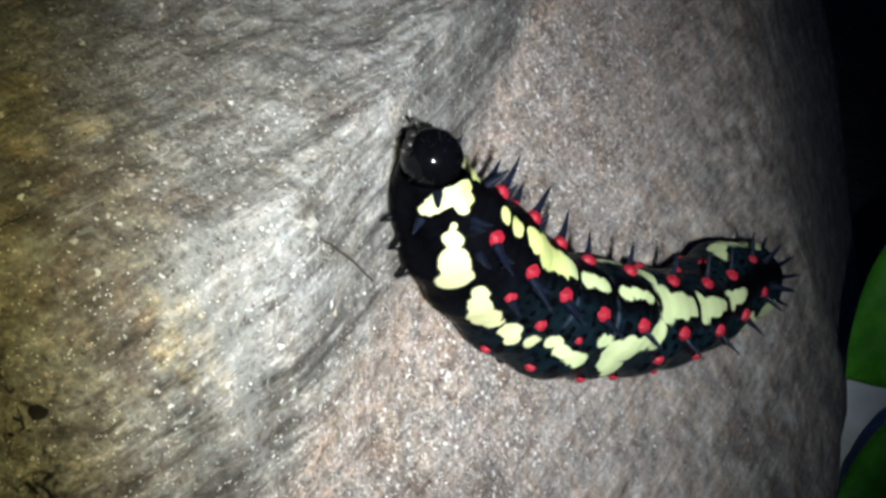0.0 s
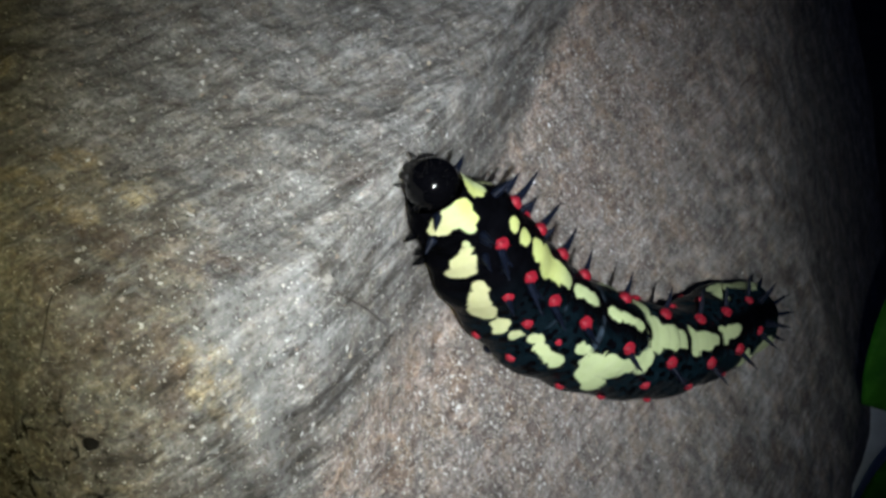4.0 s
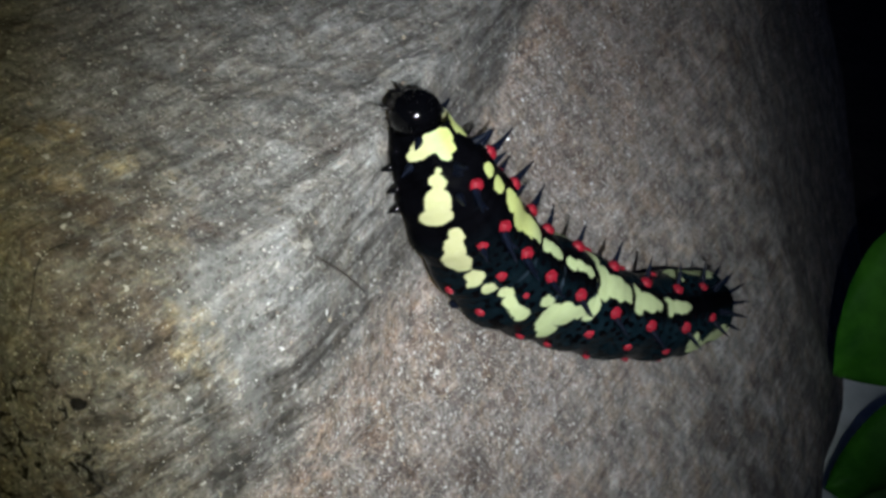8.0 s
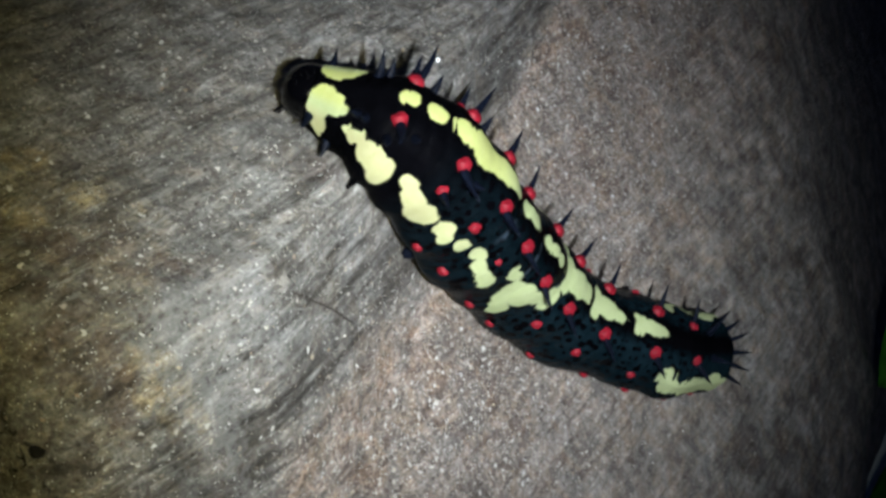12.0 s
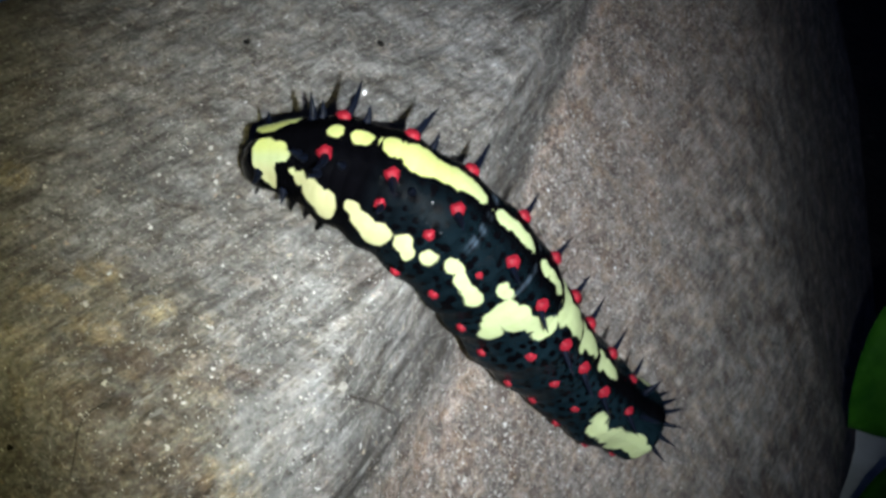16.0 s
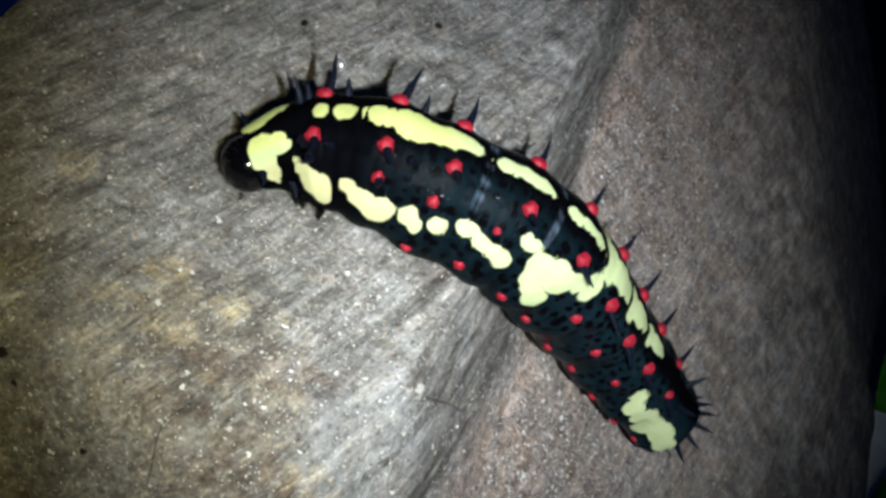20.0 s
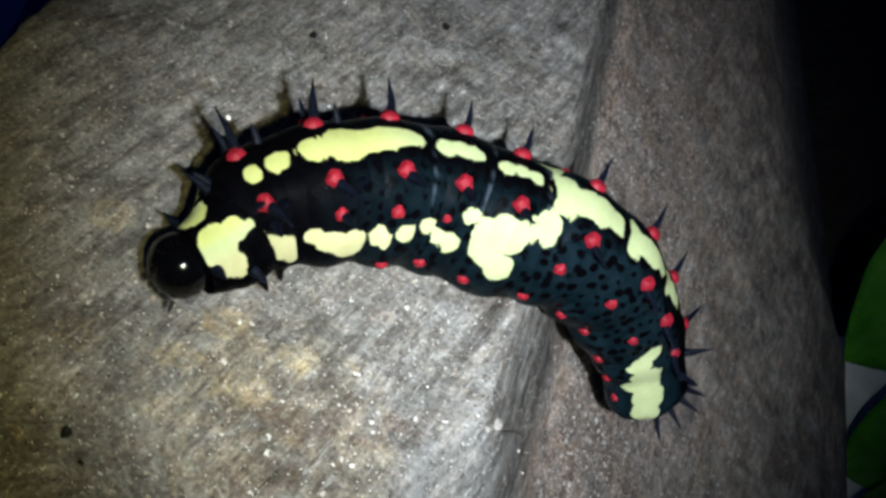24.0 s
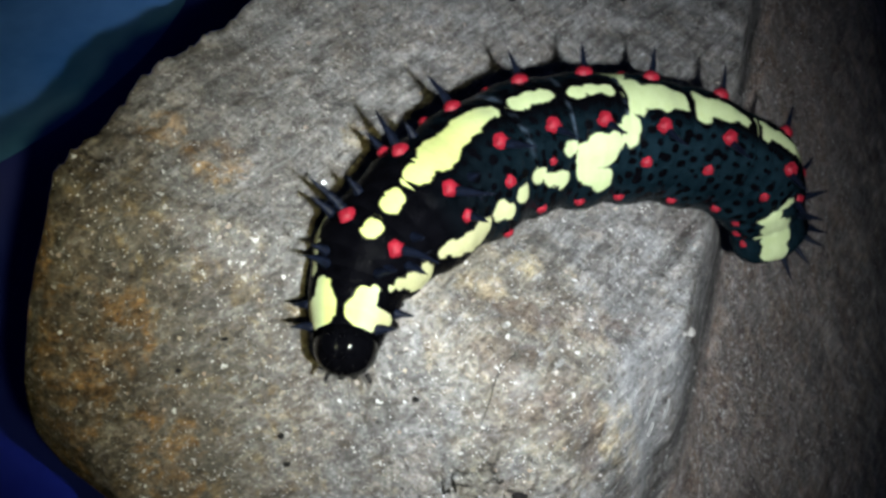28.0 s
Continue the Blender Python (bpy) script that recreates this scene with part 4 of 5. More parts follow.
def splinter_mesh(length, width, seed):
    """A flat torn sliver of wood, tapering and slightly bent, with thickness."""
    rng = random.Random(seed)
    rows = 7
    bend = rng.uniform(-0.06, 0.06)
    verts = []
    for i in range(rows):
        a = i / (rows - 1)
        w = width * (0.25 + 0.75 * math.sin(math.pi * (0.12 + 0.8 * a))) * rng.uniform(0.8, 1.15)
        y = bend * length * math.sin(a * math.pi)
        z = 0.10 + 0.03 * length * a * a
        for b, c in ((-0.5, 0.0), (0.5, 0.0), (0.4, 0.13), (-0.4, 0.13)):
            verts.append(Vector(((a - 0.5) * length, y + b * w, z + c - 0.1)) * UNIT)
    faces = grid_faces(rows, 4, True) + [(3, 2, 1, 0), tuple(range((rows - 1) * 4, rows * 4))]
    return mesh_from("splinter", verts, faces, CHIP, False)


def build_splinters():
    """Pale slivers left standing along the torn edge of the step."""
    rng = random.Random(23)
    for k in range(14):
        y = rng.uniform(60, 92)
        lip = float(np.interp(y, [58, 64, 69, 75, 80, 88, 95], [-17, -11.7, -9.4, -7.4, -5.6, -2.7, -0.2]))
        x = lip + rng.uniform(-1.6, 0.6)
        turn = math.atan2(0.86, 0.46 + rng.uniform(-0.25, 0.2))
        length = rng.choice((1.0, 1.4, 1.8, 2.4, 3.2))
        dx, dy = math.cos(turn), math.sin(turn)
        foot, tip = surface(x - dx * length / 2, y - dy * length / 2), surface(x + dx * length / 2, y + dy * length / 2)
        tilt = math.degrees(math.atan2(tip - foot, length))
        ob = new("splinter", splinter_mesh(length, rng.uniform(0.22, 0.5), k))
        ob.matrix_basis = pose(*at(x, y, max(surface(x, y), (foot + tip) / 2) - 0.03), 0, 0, math.degrees(turn)) @ pose(0, 0, 0, 0, -tilt, 0)
        tagged(ob, "thin pale grey wood splinter on the log's torn step", "splinter", group="splinters on the step")


def build_fibre():
    """A straight dark fibre that leans from the top over the broken step."""
    a, b = Vector((-8.9, 69.4, surface(-8.9, 69.4) + 0.1)), Vector((-5.6, 75.6, surface(-5.6, 75.6) + 0.1))
    pts = [at(*(a.lerp(b, k / 6) + Vector((0.10 * math.sin(k), 0.08 * math.cos(k * 1.7), 0.35 * math.sin(k * 0.52))))) for k in range(7)]
    v, f = tube(pts, [0.10 * UNIT] * 7, 6)
    return tagged(new("plant_fibre", mesh_from("plant_fibre", v, f, STRAW)), "thin dark plant fibre leaning over the log's broken step", "fibre")


def build_twiglet():
    """A hair-thin dark root lying on the top."""
    pts = []
    for k in range(12):
        w = k / 11
        x, y = -26.0 - 3.2 * w + 0.1 * math.sin(w * 9), 61.8 - 4.1 * w + 0.08 * math.sin(w * 6)
        pts.append(at(x, y, surface(x, y) + 0.04))
    v, f = tube(pts, [0.025 * UNIT] + [0.045 * UNIT] * 10 + [0.025 * UNIT], 6)
    return tagged(new("root_hair", mesh_from("root_hair", v, f, DARK)), "thin dark root hair lying on the grey wood", "root")


build_splinters()
build_fibre()
build_twiglet()


def build_grit():
    """Loose sand and wood dust, too fine to count."""
    rng = random.Random(11)
    verts, faces = [], []
    for k in range(4600):
        x, y = rng.uniform(-58, 40), rng.uniform(45, 128)
        if k % 2:
            x = float(step_foot(y)) + 26 * rng.random() ** 1.6
        z = surface(x, y)
        r = 0.04 + 0.13 * rng.random() ** 2
        n = len(verts)
        for d in ((1, 0, 0), (-1, 0, 0), (0, 1, 0), (0, -1, 0), (0, 0, 1), (0, 0, -1)):
            verts.append(at(x + d[0] * r * rng.uniform(0.6, 1.4), y + d[1] * r * rng.uniform(0.6, 1.4), z + r * 0.3 + d[2] * r * rng.uniform(0.5, 1)))
        for a, b, c in ((0, 2, 4), (2, 1, 4), (1, 3, 4), (3, 0, 4), (2, 0, 5), (1, 2, 5), (3, 1, 5), (0, 3, 5)):
            faces.append((n + a, n + b, n + c))
    return tagged(new("grit", mesh_from("grit", verts, faces, SAND, False)), "pale sand grains and wood dust on the log", "grit", kind="stuff")


build_grit()

# ---- motion ----
# seconds; the head and eleven stations along the body, in plan units; the twist at each station in degrees
CRAWL = [
    (0, ((-0.3, 79.4, -56.9), (-0.3, 80.1, -61.2), (1.2, 80.3, -64.7), (3.7, 81.6, -69.0), (6.9, 83.5, -74.5), (10.7, 84.9, -78.4), (14.9, 87.7, -81.6), (19.8, 91.5, -85.7), (24.7, 96.0, -89.6), (29.0, 101.2, -92.5), (32.9, 106.3, -94.3), (36.3, 110.1, -96.9)),
     (-9, -10, -7, -14, -16, -8, -2, 1, 4, 0, 0)),
    (0.5, ((-1.2, 80.5, -56.4), (0.2, 81.3, -60.4), (2.0, 81.6, -64.6), (4.5, 83.0, -69.2), (7.3, 84.4, -74.6), (10.9, 85.3, -78.6), (15.0, 87.7, -81.7), (19.9, 91.1, -85.6), (24.7, 95.3, -89.3), (28.8, 100.4, -92.0), (32.7, 105.5, -93.9), (36.0, 109.3, -96.5)),
     (-8, -10, -6, -14, -15, -8, -3, 0, 1, 1, 0)),
    (1, ((-0.8, 79.3, -56.0), (-0.3, 80.5, -60.1), (1.6, 81.2, -63.7), (3.9, 82.8, -68.2), (6.8, 84.3, -73.7), (10.4, 85.1, -77.6), (14.4, 87.0, -80.8), (19.3, 90.4, -84.8), (24.3, 94.7, -88.6), (28.5, 99.9, -91.6), (32.5, 104.9, -93.6), (35.7, 108.8, -96.2)),
     (-4, -6, -4, -13, -16, -9, -4, 0, 1, 0, 0)),
    (1.5, ((-2.0, 79.2, -55.7), (-0.5, 80.2, -59.7), (1.4, 81.1, -63.0), (3.7, 82.6, -67.5), (6.6, 84.5, -72.8), (10.3, 85.7, -76.8), (14.3, 87.6, -80.3), (19.1, 90.6, -84.6), (24.1, 94.6, -88.6), (28.4, 99.7, -91.7), (32.4, 104.7, -93.8), (35.5, 108.5, -96.5)),
     (-2, 0, -1, -9, -13, -7, -2, 0, 0, 0, 0)),
    (2, ((-0.6, 79.7, -54.6), (-0.2, 81.1, -59.1), (1.6, 81.7, -62.5), (3.8, 83.2, -66.8), (6.4, 84.9, -71.9), (9.8, 85.8, -75.9), (14.1, 87.6, -79.9), (18.9, 90.9, -84.6), (24.1, 95.2, -89.0), (28.7, 100.5, -92.1), (32.7, 105.4, -94.3), (35.8, 109.3, -97.0)),
     (-2, -2, 0, -7, -10, -6, 0, 1, 1, -2, -1)),
    (2.5, ((-0.6, 81.1, -53.7), (0.8, 82.5, -57.7), (2.3, 83.0, -61.7), (4.4, 84.4, -66.3), (6.8, 85.6, -71.6), (10.2, 85.9, -75.6), (14.4, 87.4, -79.5), (19.2, 90.5, -84.2), (24.3, 94.7, -88.5), (28.6, 99.8, -91.8), (32.6, 104.7, -94.0), (35.7, 108.7, -96.7)),
     (-6, -4, -1, -8, -11, -6, 0, 2, 0, 0, -1)),
    (3, ((-0.2, 80.5, -52.6), (-0.0, 81.9, -56.7), (1.7, 82.5, -60.9), (3.8, 84.1, -65.6), (6.4, 85.3, -70.8), (9.9, 85.8, -74.9), (14.2, 87.5, -79.0), (19.0, 90.6, -83.9), (24.1, 94.8, -88.3), (28.3, 100.0, -91.7), (32.2, 105.0, -93.9), (35.4, 108.9, -96.5)),
     (-5, -3, 0, -7, -9, -5, -1, 1, 0, 0, 0)),
    (3.5, ((-1.1, 80.6, -54.4), (0.1, 81.7, -58.4), (1.9, 82.8, -61.2), (3.9, 84.0, -65.6), (6.4, 85.5, -70.7), (9.7, 86.1, -74.9), (14.1, 87.9, -79.1), (19.0, 91.2, -84.2), (24.1, 95.6, -88.8), (28.6, 100.9, -92.1), (32.5, 105.9, -94.3), (35.7, 109.9, -96.9)),
     (6, 1, -2, -7, -11, -5, -1, 0, 1, -1, -1)),
    (5.5, ((-0.9, 83.1, -54.5), (0.9, 84.3, -58.2), (2.5, 83.9, -61.1), (4.1, 84.0, -65.0), (6.1, 85.3, -70.0), (9.2, 86.2, -75.0), (13.8, 88.1, -79.7), (19.1, 91.3, -84.3), (24.3, 95.3, -88.8), (28.4, 100.5, -92.1), (32.4, 105.5, -94.3), (35.7, 109.3, -96.8)),
     (-4, -7, -5, -8, -14, -7, -4, -3, 1, -1, -1)),
    (6, ((0.1, 81.3, -56.0), (1.4, 83.6, -59.4), (2.8, 84.0, -61.5), (4.2, 84.2, -65.3), (6.1, 85.3, -70.2), (9.1, 86.1, -75.0), (13.6, 88.1, -79.6), (19.0, 91.4, -84.5), (24.4, 95.7, -89.2), (29.0, 100.8, -92.5), (33.0, 105.8, -94.7), (36.4, 109.6, -97.2)),
     (4, -5, -5, -8, -13, -6, -3, -2, 1, -2, -2)),
    (6.5, ((-0.7, 82.9, -54.9), (1.0, 83.7, -58.8), (2.2, 83.8, -61.0), (3.9, 83.7, -64.9), (5.9, 85.0, -69.9), (8.8, 85.7, -74.8), (13.3, 87.5, -79.2), (18.7, 90.6, -83.9), (23.9, 94.5, -88.5), (28.3, 99.5, -91.9), (32.4, 104.3, -94.3), (35.8, 108.1, -96.9)),
     (1, -7, -5, -7, -12, -4, -2, -1, -1, -1, -1)),
    (7, ((-0.7, 83.3, -53.5), (0.6, 83.9, -57.6), (2.1, 83.7, -60.5), (3.8, 83.8, -64.7), (5.9, 85.0, -69.8), (8.7, 85.6, -74.7), (13.0, 87.2, -78.9), (18.4, 90.1, -83.5), (23.7, 94.1, -87.9), (28.1, 99.0, -91.3), (32.2, 103.6, -93.9), (35.6, 107.3, -96.5)),
     (-2, -7, -5, -7, -12, -4, -2, -1, -2, -1, -1)),
    (7.5, ((-0.9, 84.1, -53.2), (0.6, 83.9, -57.3), (2.1, 83.6, -60.5), (3.9, 83.8, -64.8), (5.9, 84.9, -69.9), (8.7, 85.4, -74.7), (12.8, 87.0, -78.6), (17.9, 90.0, -82.7), (22.8, 93.8, -87.0), (26.4, 98.1, -90.9), (30.6, 102.5, -93.7), (34.0, 106.2, -96.3)),
     (-4, -8, -6, -7, -11, -4, -2, -2, 0, -1, -1)),
    (8, ((-0.4, 84.5, -52.3), (0.6, 84.4, -56.5), (2.1, 84.0, -59.6), (3.9, 84.3, -63.9), (5.9, 85.5, -69.1), (8.5, 86.2, -73.2), (11.8, 88.0, -76.6), (15.9, 90.5, -81.2), (20.5, 93.6, -86.2), (25.4, 97.5, -90.4), (29.7, 101.7, -93.4), (33.0, 105.4, -96.1)),
     (-7, -10, -8, -12, -13, -5, -2, -1, 1, -1, -1)),
    (8.5, ((-1.9, 84.3, -52.3), (0.2, 84.5, -56.1), (2.1, 84.2, -59.0), (4.2, 84.4, -63.1), (6.0, 85.7, -68.0), (8.0, 86.5, -71.9), (10.6, 87.7, -75.6), (14.6, 89.6, -80.2), (19.9, 92.3, -85.1), (24.7, 96.2, -89.3), (29.0, 100.4, -92.3), (32.4, 104.0, -95.0)),
     (-1, -9, -8, -12, -9, -4, -1, 0, -3, -2, -2)),
    (9, ((-3.3, 82.5, -50.9), (-0.8, 83.6, -54.2), (1.4, 83.1, -56.4), (3.0, 83.3, -60.0), (4.2, 84.2, -64.7), (5.9, 85.0, -69.4), (9.4, 86.9, -74.5), (14.0, 89.1, -79.9), (19.5, 91.8, -85.0), (24.2, 95.8, -89.2), (28.5, 99.9, -92.2), (32.0, 103.5, -95.0)),
     (4, -9, -8, -11, -12, 0, 1, -1, -3, -2, -2)),
    (9.5, ((-6.0, 83.2, -49.5), (-2.7, 83.2, -52.3), (-0.1, 82.8, -54.6), (2.1, 82.7, -58.4), (3.8, 83.8, -63.5), (5.8, 84.7, -68.9), (9.2, 86.7, -74.4), (13.9, 88.9, -80.0), (19.3, 91.7, -85.3), (24.0, 95.6, -89.6), (28.4, 99.6, -92.6), (31.9, 103.2, -95.4)),
     (11, -7, -8, -10, -13, 1, 0, 0, -2, -2, -2)),
    (10, ((-6.6, 82.6, -50.2), (-2.7, 83.3, -51.7), (-0.1, 82.6, -53.3), (2.2, 82.6, -56.8), (3.7, 84.0, -62.3), (5.5, 85.0, -68.2), (9.2, 87.3, -74.0), (13.8, 89.7, -80.0), (19.4, 92.5, -85.6), (24.3, 96.4, -89.9), (28.7, 100.4, -92.9), (32.3, 103.9, -95.8)),
     (13, -8, -9, -15, -14, 2, 1, -1, -1, -4, -2)),
    (10.5, ((-6.8, 82.7, -49.3), (-3.0, 82.7, -51.5), (-0.5, 82.6, -53.4), (2.1, 82.7, -57.2), (3.8, 84.1, -62.5), (5.8, 85.1, -68.5), (9.4, 87.2, -74.2), (14.0, 89.3, -80.0), (19.4, 91.9, -85.2), (24.0, 95.5, -89.5), (28.6, 99.0, -92.8), (32.3, 102.3, -95.7)),
     (14, -6, -8, -13, -13, 3, 4, 3, 3, 1, 1)),
    (11, ((-7.8, 82.6, -49.4), (-3.7, 83.2, -50.7), (-0.7, 82.8, -53.0), (2.0, 82.9, -57.0), (3.9, 84.3, -62.2), (5.6, 85.1, -68.0), (8.9, 87.6, -73.1), (12.8, 89.9, -78.3), (17.3, 92.1, -83.6), (21.0, 94.8, -88.4), (25.7, 97.8, -92.0), (29.5, 101.0, -94.9)),
     (11, -9, -9, -12, -14, 6, 3, 3, 5, 3, 2)),
    (11.5, ((-8.6, 83.6, -47.9), (-4.6, 83.5, -49.6), (-1.3, 82.9, -51.6), (1.7, 83.0, -55.4), (3.9, 84.5, -60.6), (5.6, 86.0, -66.1), (8.3, 88.6, -71.3), (11.1, 90.6, -76.9), (15.1, 92.2, -82.7), (20.3, 94.4, -87.7), (25.2, 96.9, -91.6), (29.1, 99.9, -94.5)),
     (11, -10, -11, -15, -12, 5, 3, 0, 2, 0, 1)),
    (13.5, ((-12.7, 87.5, -48.0), (-8.5, 86.2, -48.8), (-4.5, 84.7, -49.5), (-0.8, 84.0, -51.4), (2.0, 83.7, -55.9), (4.7, 84.0, -60.8), (7.0, 85.0, -65.7), (9.6, 86.4, -71.0), (13.0, 88.7, -76.4), (16.8, 91.2, -81.6), (21.6, 92.8, -86.1), (25.5, 94.9, -89.6)),
     (-8, -8, -4, -14, -9, -4, -5, -6, 1, -3, -2)),
    (14, ((-13.8, 87.2, -47.3), (-9.3, 86.8, -48.3), (-5.4, 85.6, -49.1), (-1.2, 84.1, -50.9), (1.9, 83.7, -55.0), (5.0, 83.9, -59.5), (6.9, 85.3, -63.8), (8.7, 86.9, -69.2), (11.3, 89.1, -74.8), (15.0, 90.7, -80.8), (19.8, 92.1, -85.4), (23.7, 94.0, -89.1)),
     (0, -5, -3, -13, -7, 0, 0, 3, 0, 1, -1)),
    (14.5, ((-13.8, 87.9, -48.7), (-9.5, 87.2, -49.2), (-6.2, 85.9, -48.8), (-2.1, 84.6, -49.7), (1.5, 84.1, -53.1), (4.7, 84.5, -57.1), (6.0, 85.5, -61.3), (7.2, 86.1, -66.9), (10.3, 87.9, -73.3), (14.6, 89.9, -79.2), (19.1, 91.2, -84.0), (22.9, 92.9, -87.9)),
     (-4, -4, -3, -12, -4, -1, -2, 0, 4, -5, -4)),
    (15, ((-16.0, 86.7, -48.2), (-12.0, 85.8, -47.3), (-8.6, 86.7, -47.2), (-3.9, 85.3, -48.1), (-0.0, 85.0, -51.1), (3.5, 84.7, -55.3), (5.4, 85.2, -60.2), (7.2, 86.3, -66.5), (10.3, 88.0, -73.1), (14.3, 90.0, -79.0), (18.5, 91.3, -84.1), (22.3, 92.7, -88.1)),
     (-28, -14, -11, -14, -9, -6, -3, 0, 2, -7, -6)),
    (15.5, ((-17.1, 87.7, -46.9), (-12.9, 87.0, -46.5), (-9.7, 86.5, -46.3), (-5.0, 85.5, -47.7), (-0.9, 84.7, -50.7), (2.7, 84.4, -54.9), (5.0, 85.0, -59.6), (7.2, 85.9, -65.9), (10.1, 87.7, -72.3), (14.0, 89.7, -78.3), (17.8, 90.9, -83.6), (21.6, 92.2, -87.7)),
     (-8, -9, -10, -15, -9, -6, -2, 0, 2, -7, -6)),
    (16, ((-19.3, 88.8, -45.9), (-14.9, 88.4, -45.8), (-11.0, 87.5, -46.0), (-6.2, 86.1, -47.3), (-1.9, 85.1, -50.1), (2.2, 84.5, -54.2), (4.7, 84.9, -58.5), (7.0, 85.9, -64.3), (9.3, 88.0, -70.2), (12.4, 89.9, -76.3), (15.9, 91.1, -81.8), (19.6, 92.1, -86.1)),
     (-5, -9, -10, -16, -12, -5, -2, -2, 1, -4, -5)),
    (16.5, ((-18.9, 91.3, -46.3), (-14.9, 89.6, -46.5), (-11.4, 87.6, -46.1), (-6.8, 86.3, -46.7), (-2.5, 84.9, -49.3), (2.1, 84.2, -53.0), (4.6, 84.7, -56.9), (6.2, 86.1, -61.9), (7.8, 88.0, -67.5), (10.6, 89.0, -73.5), (14.1, 90.1, -79.0), (17.8, 90.9, -83.4)),
     (-8, -1, -4, -15, -12, -5, 3, 2, 0, -8, -6)),
    (17, ((-20.5, 92.4, -44.6), (-15.8, 91.5, -45.7), (-12.6, 89.8, -46.0), (-7.7, 87.3, -46.1), (-3.8, 85.3, -47.6), (0.5, 84.6, -50.7), (3.1, 84.4, -54.7), (5.1, 85.6, -60.1), (7.4, 87.3, -66.5), (10.5, 88.4, -73.0), (14.0, 89.3, -78.6), (17.7, 90.0, -82.9)),
     (-7, 4, -5, -19, -13, -10, 0, 3, 0, -6, -6)),
    (17.5, ((-15.3, 98.1, -42.5), (-11.3, 95.5, -43.5), (-9.8, 91.6, -43.6), (-6.7, 88.3, -44.2), (-4.0, 85.4, -46.2), (-0.1, 83.7, -49.8), (2.4, 83.4, -53.5), (4.7, 84.4, -59.2), (7.2, 86.3, -65.9), (10.3, 87.7, -72.4), (13.9, 88.5, -78.0), (17.5, 89.0, -82.4)),
     (1, 15, 2, -14, -14, -8, 0, 3, 2, -8, -7)),
    (18, ((-16.8, 98.3, -38.4), (-12.8, 95.9, -41.2), (-10.2, 92.6, -42.9), (-6.8, 88.9, -44.0), (-4.1, 86.2, -46.5), (-0.3, 84.3, -50.3), (2.3, 83.9, -54.1), (4.6, 84.7, -59.7), (7.1, 86.6, -66.3), (10.3, 88.1, -72.7), (13.9, 88.8, -78.3), (17.4, 89.1, -82.8)),
     (2, 2, 1, -14, -14, -9, -3, 1, 3, -5, -5)),
    (18.5, ((-19.0, 90.9, -43.1), (-15.2, 88.7, -43.6), (-12.1, 87.7, -43.5), (-8.1, 86.7, -44.4), (-4.1, 85.3, -47.4), (0.0, 84.6, -50.8), (2.7, 84.5, -54.4), (5.0, 85.3, -59.7), (7.5, 87.0, -66.0), (10.6, 88.2, -72.3), (14.2, 88.7, -78.0), (17.7, 88.9, -82.4)),
     (-13, -11, -7, -18, -15, -11, -3, 3, 2, -6, -5)),
    (19, ((-22.2, 88.3, -44.9), (-17.7, 87.9, -45.4), (-14.2, 86.9, -44.8), (-10.0, 85.6, -44.9), (-5.7, 84.6, -47.3), (-0.9, 84.0, -50.3), (2.3, 84.1, -54.1), (4.8, 85.3, -59.5), (7.3, 87.2, -65.9), (10.4, 88.6, -72.4), (14.0, 89.0, -78.1), (17.5, 89.0, -82.6)),
     (-11, -10, -8, -18, -14, -9, -1, 3, 2, 0, -2)),
    (19.5, ((-24.3, 87.3, -44.6), (-20.1, 87.1, -43.9), (-16.8, 86.5, -43.6), (-12.1, 85.3, -44.1), (-7.4, 84.5, -46.4), (-2.0, 83.7, -49.3), (1.6, 83.7, -53.0), (4.3, 84.8, -58.6), (6.9, 86.4, -64.9), (9.8, 87.6, -71.3), (13.2, 88.1, -77.1), (16.4, 88.1, -81.8)),
     (-11, -13, -13, -20, -17, -8, -2, 4, 4, -5, -4)),
    (20, ((-25.6, 84.6, -44.7), (-21.3, 85.9, -43.8), (-18.0, 86.1, -43.8), (-13.1, 85.2, -44.2), (-8.2, 84.6, -46.5), (-2.5, 83.8, -49.3), (1.3, 83.7, -52.9), (4.3, 84.7, -58.2), (7.1, 86.4, -64.5), (10.1, 87.9, -70.8), (13.3, 88.6, -76.7), (16.1, 88.5, -81.7)),
     (-20, -18, -15, -21, -17, -9, -2, 4, 3, -2, -3)),
    (20.5, ((-26.2, 84.9, -44.0), (-21.9, 85.2, -43.8), (-18.8, 85.4, -43.7), (-13.9, 84.9, -43.9), (-8.8, 84.3, -46.0), (-2.9, 83.5, -48.7), (1.2, 82.9, -51.6), (4.2, 83.7, -56.0), (5.9, 85.6, -61.3), (7.8, 86.9, -67.0), (10.9, 87.3, -73.0), (13.6, 86.8, -78.0)),
     (-21, -20, -15, -21, -16, -9, -1, 5, 6, -4, -3)),
    (21, ((-27.6, 85.1, -43.1), (-23.2, 85.3, -43.7), (-19.6, 86.1, -43.9), (-14.3, 85.1, -43.4), (-9.5, 84.2, -44.6), (-4.0, 83.3, -46.6), (-0.2, 82.5, -49.2), (2.7, 83.1, -53.5), (4.9, 84.9, -59.6), (7.6, 86.3, -66.0), (10.6, 86.5, -72.0), (13.2, 85.5, -77.0)),
     (-32, -24, -16, -23, -18, -11, -3, 3, 1, -4, -4)),
